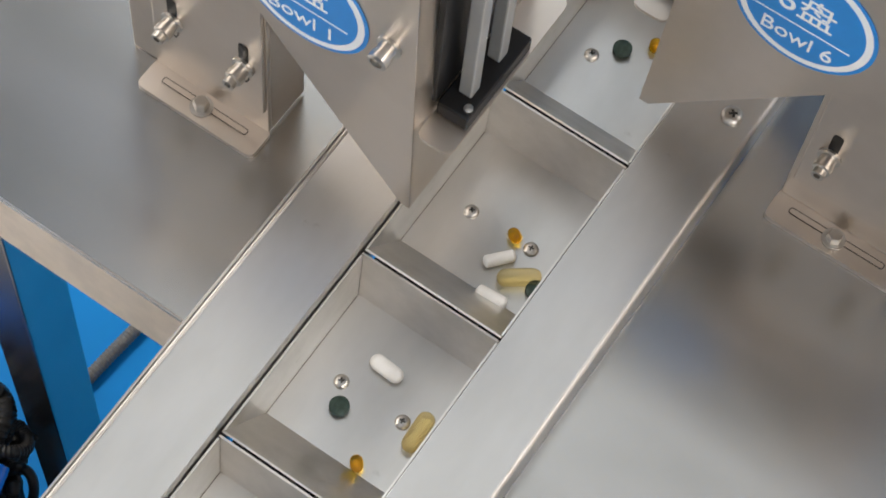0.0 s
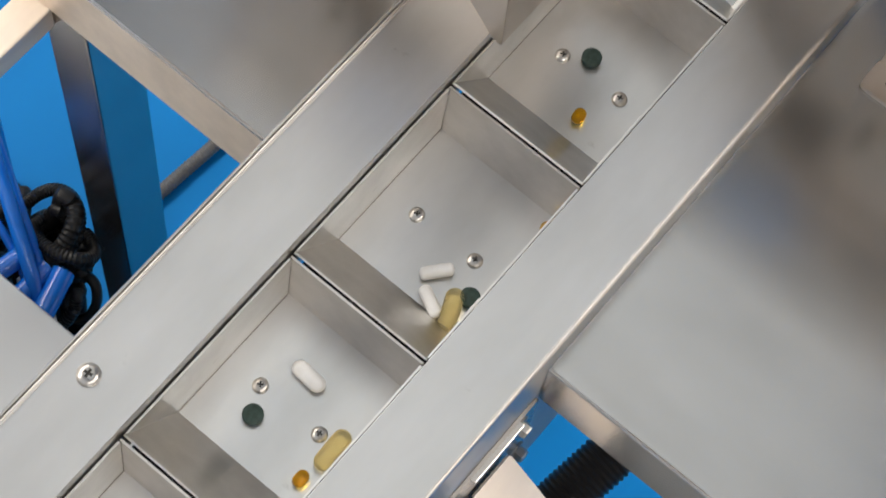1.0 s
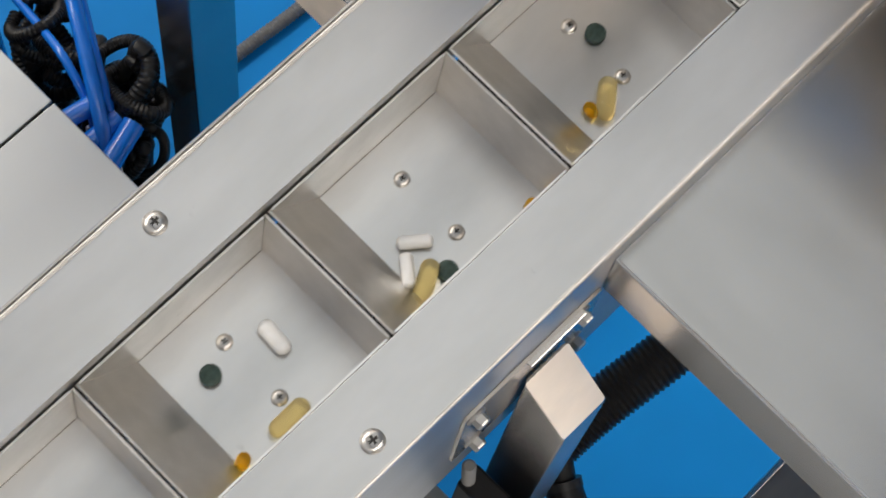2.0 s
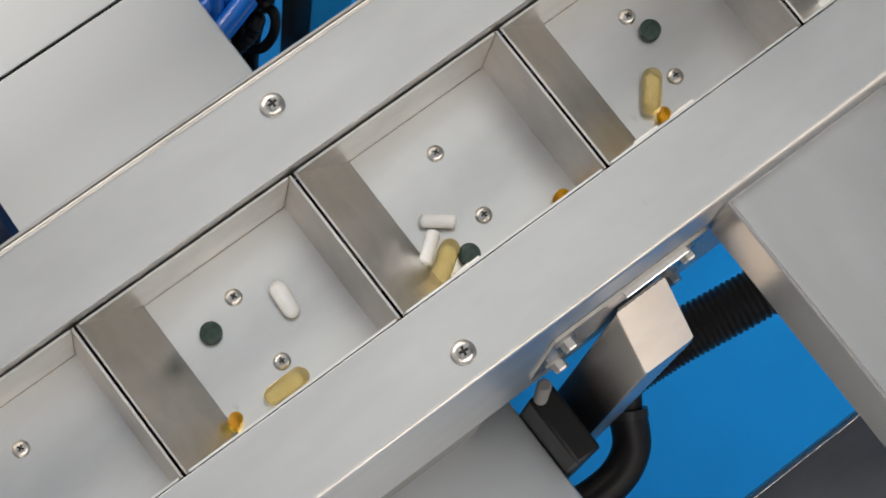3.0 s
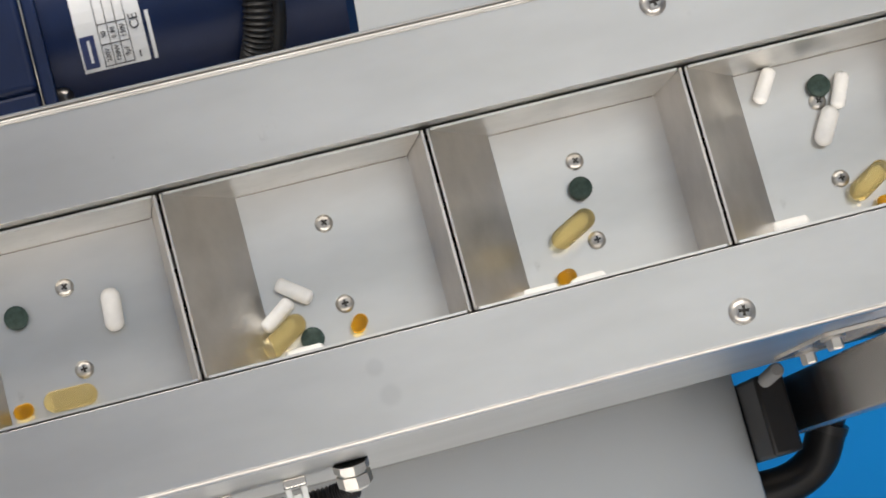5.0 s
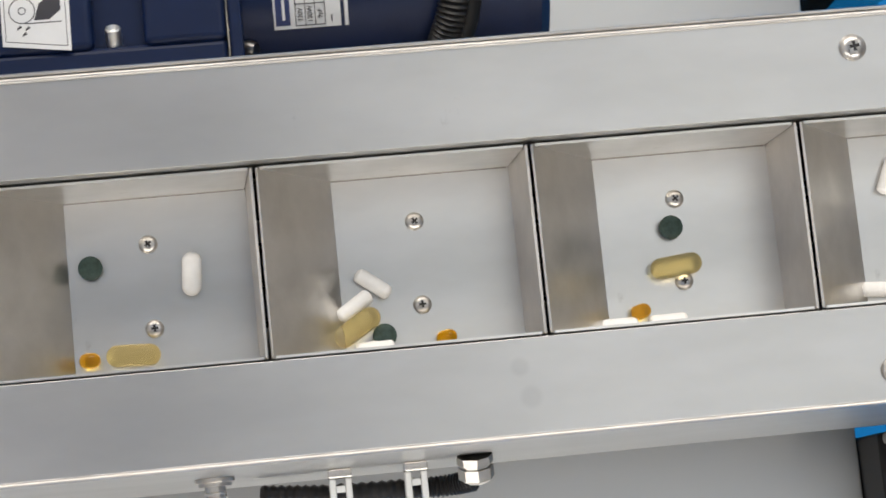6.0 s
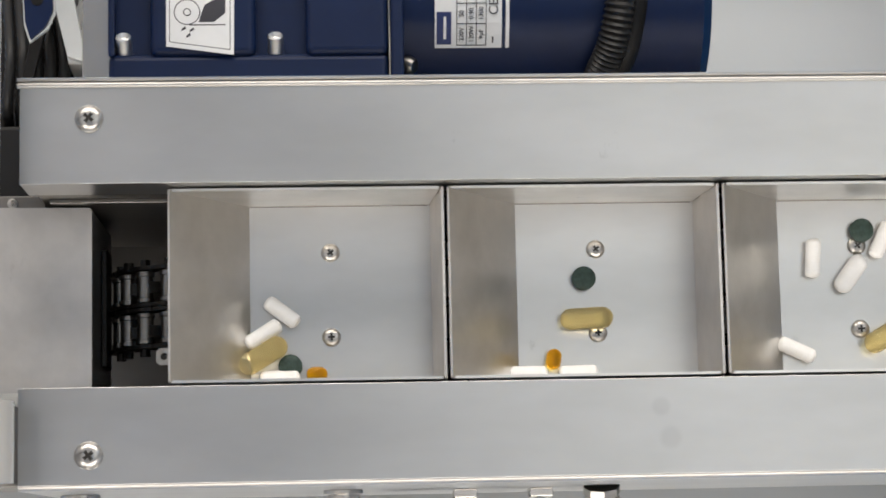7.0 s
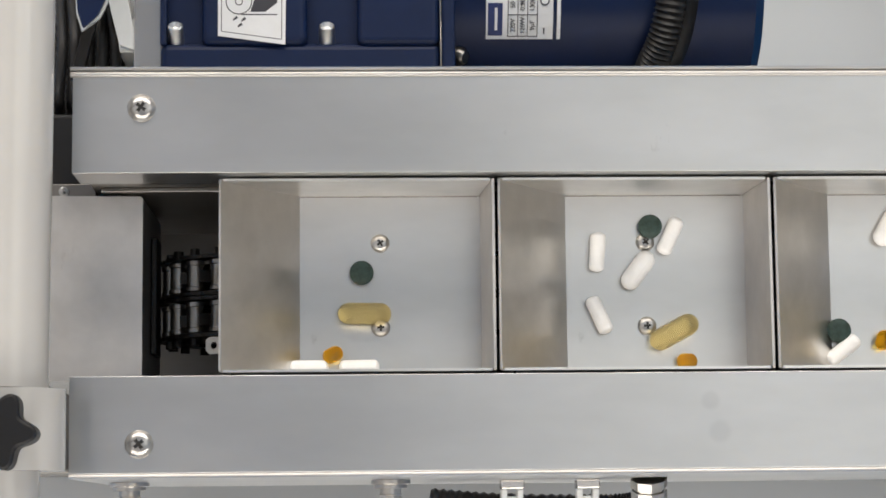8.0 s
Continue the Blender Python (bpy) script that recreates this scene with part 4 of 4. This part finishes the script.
# ---- drive corner behind the conveyor's end ----
def drive_corner():
    ob = thing("drive_guard", "pale steel drive guard plate beside the gear motor", "guard")
    part("plate", box(-0.0112, 0.0016, 0.0885, 0.30, BASE_Z + 0.0004, -0.075, 0.0006), TUBE, ob)
    part("stiffener", box(0.0012, 0.0020, 0.0890, 0.30, -0.20, -0.080, 0.0002), TUBE, ob)
    part("white_box", box(-0.0205, -0.0112, 0.1120, 0.128, BASE_Z + 0.0004, -0.098, 0.0008), NYLON, ob, "white plastic box")
    part("white_box", box(-0.0205, -0.0112, 0.1290, 0.20, BASE_Z + 0.0004, -0.102, 0.0008), NYLON, ob, "white plastic box")
    ob2 = thing("sensor_plate", "blue hexagonal plate on a pale angled arm", "sensor", at=pose(0.0065, -0.0045, 0))
    arm = [(-0.0330, 0.150, -0.084), (-0.0245, 0.1155, -0.084), (-0.0175, 0.1130, -0.084), (-0.0175, 0.1210, -0.084), (-0.0235, 0.150, -0.084)]
    part("arm", prism(arm, (0, 0, 0.006), 0.0004), NYLON, ob2, "pale painted arm")
    part("pin", sweep([(-0.0225, 0.1185, -0.079), (-0.0160, 0.1185, -0.079)], 0.0006, 6), DARK, ob2)
    hexa = [(-0.0425, 0.150), (-0.0412, 0.1275), (-0.0388, 0.1198), (-0.0322, 0.1258), (-0.0290, 0.1330), (-0.0300, 0.150)]
    part("plate", prism(rounded([(p[0], p[1], -0.066) for p in hexa], 0.001), (0, 0, 0.002)), NAVY, ob2, "blue hexagonal plate")
    part("plate_edge", prism([(p[0] + (-0.0007 if p[0] < -0.036 else 0.0007), p[1] - 0.0009, -0.0685) for p in hexa], (0, 0, 0.0022)), NYLON, ob2, "pale plate rim")
    part("plate_mark", lathe([(0.0026, 0), (0.0026, 0.0004)], 16, None, pose(-0.0360, 0.1375, -0.0639)), DARK, ob2)
    part("stalk", sweep([(-0.030, 0.148, BASE_Z), (-0.030, 0.148, -0.0845)], 0.008, 14), DARK, ob2)
    ob3 = thing("end_drive", "dark drive housing with ribbed black cables", "housing")
    part("housing", box(-0.085, -0.0212, 0.0845, 0.24, BASE_Z + 0.0004, -0.135, 0.003), DARK, ob3)
    for i in range(5):
        pts = bezier([(-0.050 + 0.006 * i, 0.080, -0.14), (-0.048 + 0.006 * i, 0.092, -0.105 - 0.004 * (i % 3)), (-0.046 + 0.006 * i, 0.115, -0.100), (-0.050 + 0.0055 * i, 0.150, -0.115)], 12)
        part("cable", sweep(pts, 0.0026 + 0.0006 * (i % 2), 10, ridge=0.07), RUBBER, ob3, "black ribbed cable")
    part("cross_arm", prism([(-0.041, 0.098, -0.094), (-0.036, 0.096, -0.094), (-0.026, 0.140, -0.094), (-0.031, 0.142, -0.094)], (0, 0, 0.005), 0.0006), DARK, ob3)
    part("drive_cover", box(-0.070, -0.0302, 0.050, 0.0840, -0.150, -0.098, 0.002), BLACK, ob3, "black drive cover")
    part("cover_rib", sweep([(-0.066 + 0.0004 * i, 0.052 + 0.0011 * i, -0.0965 + 0.0012 * (i % 2)) for i in range(28)], 0.0022, 8), RUBBER, ob3, "black coiled spring")
    part("rib_back", box(-0.07, -0.030, 0.043, 0.0842, BASE_Z + 0.0004, -0.1505, 0.001), BLACK, ob3)


def discharge_hopper():
    ob = thing("discharge_hopper", "dull steel hopper mouth under the conveyor's tipping end", "hopper")
    x0, x1, y = -0.115, 0.120, 0.0745
    z = BASE_Z + 0.0004
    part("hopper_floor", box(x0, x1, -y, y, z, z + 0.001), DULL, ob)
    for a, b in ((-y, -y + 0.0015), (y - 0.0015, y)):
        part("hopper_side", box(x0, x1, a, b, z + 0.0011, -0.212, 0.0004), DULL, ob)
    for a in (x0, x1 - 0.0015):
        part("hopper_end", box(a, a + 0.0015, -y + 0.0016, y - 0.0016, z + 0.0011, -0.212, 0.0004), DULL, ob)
    # small bent tab with its screw at the rim of the far side
    tab = thing("end_tab", "small bent steel tab with a bright screw", "tab")
    part("tab", box(-0.047, -0.0270, 0.0415, 0.0480, -0.076, -0.0745, 0.0004), DULL, tab)
    part("tab_leg", box(-0.0285, -0.0270, 0.0415, 0.0810, -0.090, -0.0762, 0.0004), DULL, tab)
    part("tab_screw", lathe([(0.0022, 0), (0.0022, 0.0012), (0, 0.0018)], 12, None, pose(-0.0410, 0.0445, -0.0744)), SCREW, tab)



drive_corner()

discharge_hopper()


# ---- tablets and capsules ----
def oblong_bm(length, width, height, seg=20, n=9, flat=0.0):
    prof = []
    r = width / 2
    for i in range(n):
        a = math.pi / 2 * i / (n - 1)
        prof.append((r * math.sin(a), -length / 2 + r * (1 - math.cos(a)) * (1 - flat)))
    prof += [(p[0], -p[1]) for p in reversed(prof)]
    bm = lathe(prof, seg)
    bmesh.ops.transform(bm, matrix=Matrix.Diagonal((1, 1, height / width, 1)) @ Matrix.Rotation(radians(90), 4, "Y"), verts=bm.verts)
    return bm


def disc_bm(d, h):
    r = d / 2
    return lathe([(0, -h / 2), (r * 0.6, -h * 0.47), (r * 0.9, -h * 0.36), (r, -h * 0.26), (r, h * 0.26), (r * 0.9, h * 0.36), (r * 0.6, h * 0.47), (0, h / 2)], 28)


PILL_KINDS = {
    "tablet": ("white_tablet", "smooth white oblong tablet lying in a bucket", mesh_of("white_tablet", oblong_bm(0.0190, 0.0083, 0.0068), TABLET, True), 0.0034),
    "caplet": ("white_caplet", "narrow white caplet lying in a bucket", mesh_of("white_caplet", oblong_bm(0.0172, 0.0066, 0.0064, flat=0.35), TABLET, True), 0.0032),
    "softgel": ("softgel", "translucent pale yellow oil softgel lying in a bucket", mesh_of("softgel", oblong_bm(0.0228, 0.0094, 0.0094), GELATIN, True), 0.0047),
    "bead": ("amber_softgel", "small translucent amber oval softgel lying in a bucket", mesh_of("amber_softgel", oblong_bm(0.0090, 0.0066, 0.0066), AMBER, True), 0.0033),
    "disc": ("green_tablet", "dark green round pressed tablet lying in a bucket", mesh_of("green_tablet", disc_bm(0.0102, 0.0052), GREEN, True), 0.0026),
}

# bucket, kind, rows of (seconds, x, y, turn) on the bucket's floor; a lift where one lies on another
PILLS = [
    (0, "tablet", [(0, 0.0272, 0.0035, 86)]),
    (0, "disc", [(0, -0.0020, 0.0111, 0), (1.0, -0.0035, 0.0110, 0), (3.0, -0.0081, 0.0104, 0), (6.0, -0.0150, 0.0096, 0)]),
    (0, "softgel", [(0, 0.0086, -0.0280, 3), (3.0, 0.0044, -0.0290, 0), (6.0, 0.0003, -0.0290, -2)]),
    (0, "bead", [(0, -0.0212, -0.0127, 40), (0.3, -0.0182, -0.0226, 40), (0.5, -0.0137, -0.0287, 40), (1.0, -0.0123, -0.0258, 0), (1.5, -0.0225, -0.0285, 20), (3.0, -0.0230, -0.0280, 40), (4.2, -0.0190, -0.0295, 10), (6.0, -0.0181, -0.0295, 0)]),
    (1, "caplet", [(0, -0.0050, -0.0085, -41), (1.0, -0.0072, -0.0084, -40), (3.0, -0.0094, -0.0085, -38), (7.0, -0.0111, -0.0074, -37)]),
    (1, "caplet", [(0, -0.0248, -0.0169, -85), (0.3, -0.0197, -0.0175, -119), (1.0, -0.0210, -0.0157, -116), (3.0, -0.0201, -0.0161, -142), (7.0, -0.0191, -0.0167, -148)]),
    (1, "softgel", [(0, -0.0085, -0.0225, -53), (0.3, -0.0164, -0.0269, 26), (1.0, -0.0184, -0.0262, 24), (3.0, -0.0189, -0.0258, 34), (7.0, -0.0192, -0.0258, 31)]),
    (1, "disc", [(0, -0.0085, -0.0325, 0), (0.3, -0.0050, -0.0300, 0), (1.0, -0.0071, -0.0286, 0), (7.0, -0.0078, -0.0305, 0)]),
    (1, "bead", [(0, 0.0101, -0.0078, 60), (0.3, 0.0268, -0.0222, 50), (0.45, 0.0440, -0.0352, 30), (3.0, 0.0430, -0.0330, 10), (3.4, 0.0486, -0.0326, 0), (3.8, 0.0350, -0.0345, 0), (4.2, 0.0243, -0.0339, 0), (5.3, 0.0094, -0.0262, 70), (5.6, 0.0094, -0.0262, 70), (6.0, 0.0186, -0.0333, 10), (6.5, 0.0122, -0.0349, 0), (7.0, 0.0034, -0.0340, 0), (7.3, 0.0080, -0.0335, 30), (7.5, 0.0201, -0.0313, 60), (7.7, 0.0420, -0.0320, 80)]),
    (1, "caplet", [(0, -0.0122, -0.0353, 2)]),
    (2, "disc", [(0, 0.0214, 0.0063, 0), (0.3, 0.0229, 0.0065, 0), (1.0, 0.0174, 0.0059, 0), (3.0, 0.0137, 0.0062, 0), (4.2, 0.0107, 0.0056, 0), (5.3, 0.0078, 0.0055, 0), (8.0, 0.0018, 0.0052, 0)]),
    (2, "bead", [(0, 0.0330, -0.0070, 20), (0.5, 0.0261, -0.0139, 60), (1.0, -0.0122, -0.0091, 10), (1.5, -0.0201, -0.0058, 80), (2.0, -0.0150, -0.0200, 80), (3.0, -0.0079, -0.0305, 40), (5.3, -0.0079, -0.0311, 10), (6.0, -0.0110, -0.0300, 15), (7.0, -0.0099, -0.0293, 80), (7.5, -0.0066, -0.0294, 70), (7.8, -0.0090, -0.0297, 60), (8.0, -0.0106, -0.0297, 25)]),
    (2, "softgel", [(0, 0.0200, -0.0090, 30, 0.14), (1.15, 0.0200, -0.0090, 30, 0.14), (1.35, -0.0020, -0.0250, 20, 0.004), (1.5, -0.0072, -0.0268, 10), (2.2, -0.0053, -0.0190, 50), (3.0, -0.0053, -0.0181, 50), (3.5, -0.0062, -0.0205, 50), (3.65, -0.0150, -0.0150, 75), (4.0, -0.0229, -0.0108, 96, 0.002), (4.2, -0.0229, -0.0109, 96, 0.002), (4.7, -0.010, -0.011, 50), (5.2, 0.0071, -0.0116, 12), (5.5, 0.0071, -0.0116, 8), (8.0, 0.0029, -0.0125, -1)]),
    (2, "caplet", [(0, -0.0210, -0.0353, 0)]),
    (2, "caplet", [(0, 0.0005, -0.0353, 1)]),
    (3, "disc", [(0, 0.0117, 0.0245, 0)]),
    (3, "caplet", [(0, -0.0251, 0.0230, 100), (4.2, -0.0242, 0.0235, 100), (5.2, -0.0098, 0.0320, 45), (5.5, -0.0101, 0.0308, 45), (6.4, -0.0087, 0.0110, 84), (7.4, -0.0113, 0.0136, 86)]),
    (3, "caplet", [(0, 0.0202, 0.0203, 65)]),
    (3, "tablet", [(0, 0.0111, 0.0060, 75), (4.2, 0.0111, 0.0060, 70), (5.3, 0.0090, 0.0060, 55), (7.0, 0.0060, 0.0056, 53)]),
    (3, "caplet", [(0, -0.0215, -0.0330, 0), (4.2, -0.0190, -0.0337, 0), (5.6, -0.0190, -0.0333, 0), (6.4, -0.0193, -0.0261, -8), (7.0, -0.0190, -0.0270, -25), (7.5, -0.0150, -0.0217, -35), (8.0, -0.0110, -0.0136, -66)]),
    (3, "softgel", [(0, 0.0222, -0.0265, 35), (4.2, 0.0222, -0.0265, 35), (5.3, 0.0208, -0.0212, 28)]),
    (3, "bead", [(0, 0.0262, -0.0335, 0)]),
    (4, "disc", [(0, -0.0220, -0.0209, 0)]),
    (4, "caplet", [(0, -0.0206, -0.0294, 38)]),
    (4, "bead", [(0, -0.0029, -0.0252, 70)]),
    (4, "tablet", [(0, 0.0010, 0.0242, 60)]),
    (4, "softgel", [(0, 0.0120, -0.0100, 20)]),
    (5, "disc", [(0, 0.0120, -0.0050, 0)]),
    (5, "tablet", [(0, 0.0250, 0.0120, 40)]),
    (5, "softgel", [(0, -0.0050, -0.0220, 10)]),
]


def local_pill(rows, t):
    rows = [r if len(r) == 5 else (*r, 0.0) for r in rows]
    if t <= rows[0][0]:
        return rows[0][1:]
    for a, b in zip(rows, rows[1:]):
        if t <= b[0]:
            u = (t - a[0]) / (b[0] - a[0])
            return tuple(p + (q - p) * u for p, q in zip(a[1:], b[1:]))
    return rows[-1][1:]


PILL_OBS = []
for k, kind, rows in PILLS:
    name, label, me, half = PILL_KINDS[kind]
    ob = tagged(new(name, me), label, name.replace("_", " "), name.replace("_", " ") + "s")
    PILL_OBS.append((ob, k, kind, rows, half))


def motions():
    times = [round(i * 0.05, 3) for i in range(161)]
    for k, ob in BUCKETS.items():
        walk(ob, [(t, bucket_pose(k, t)) for t in times])
    for off, ob in LINKS:
        walk(ob, [(t, chain_pose(travel(t) + ANCHOR + off)) for t in times])
    for ob, k, kind, rows, half in PILL_OBS:
        out, gone = [], None
        for t in times:
            x, y, turn, lift = local_pill(rows, t)
            tilt = (SPROCKET_X - (travel(t) + k * PITCH + ANCHOR)) / SPROCKET_R
            m = bucket_pose(k, t) @ pose(x, y, BED_Z + half + lift + 0.0001, 0, 0, turn)
            if tilt > 1.0:
                # poured out: drops past the end on to the base
                gone = t if gone is None else gone
                if t > gone:
                    last = out[-1][1].translation
                    m = Matrix.Translation((max(-0.14, last.x - 0.030), y, max(BASE_Z + half + 0.0015, last.z - 0.045))) @ Matrix.Rotation(radians(turn), 4, "Z")
            out.append((t, m))
        walk(ob, out)


motions()
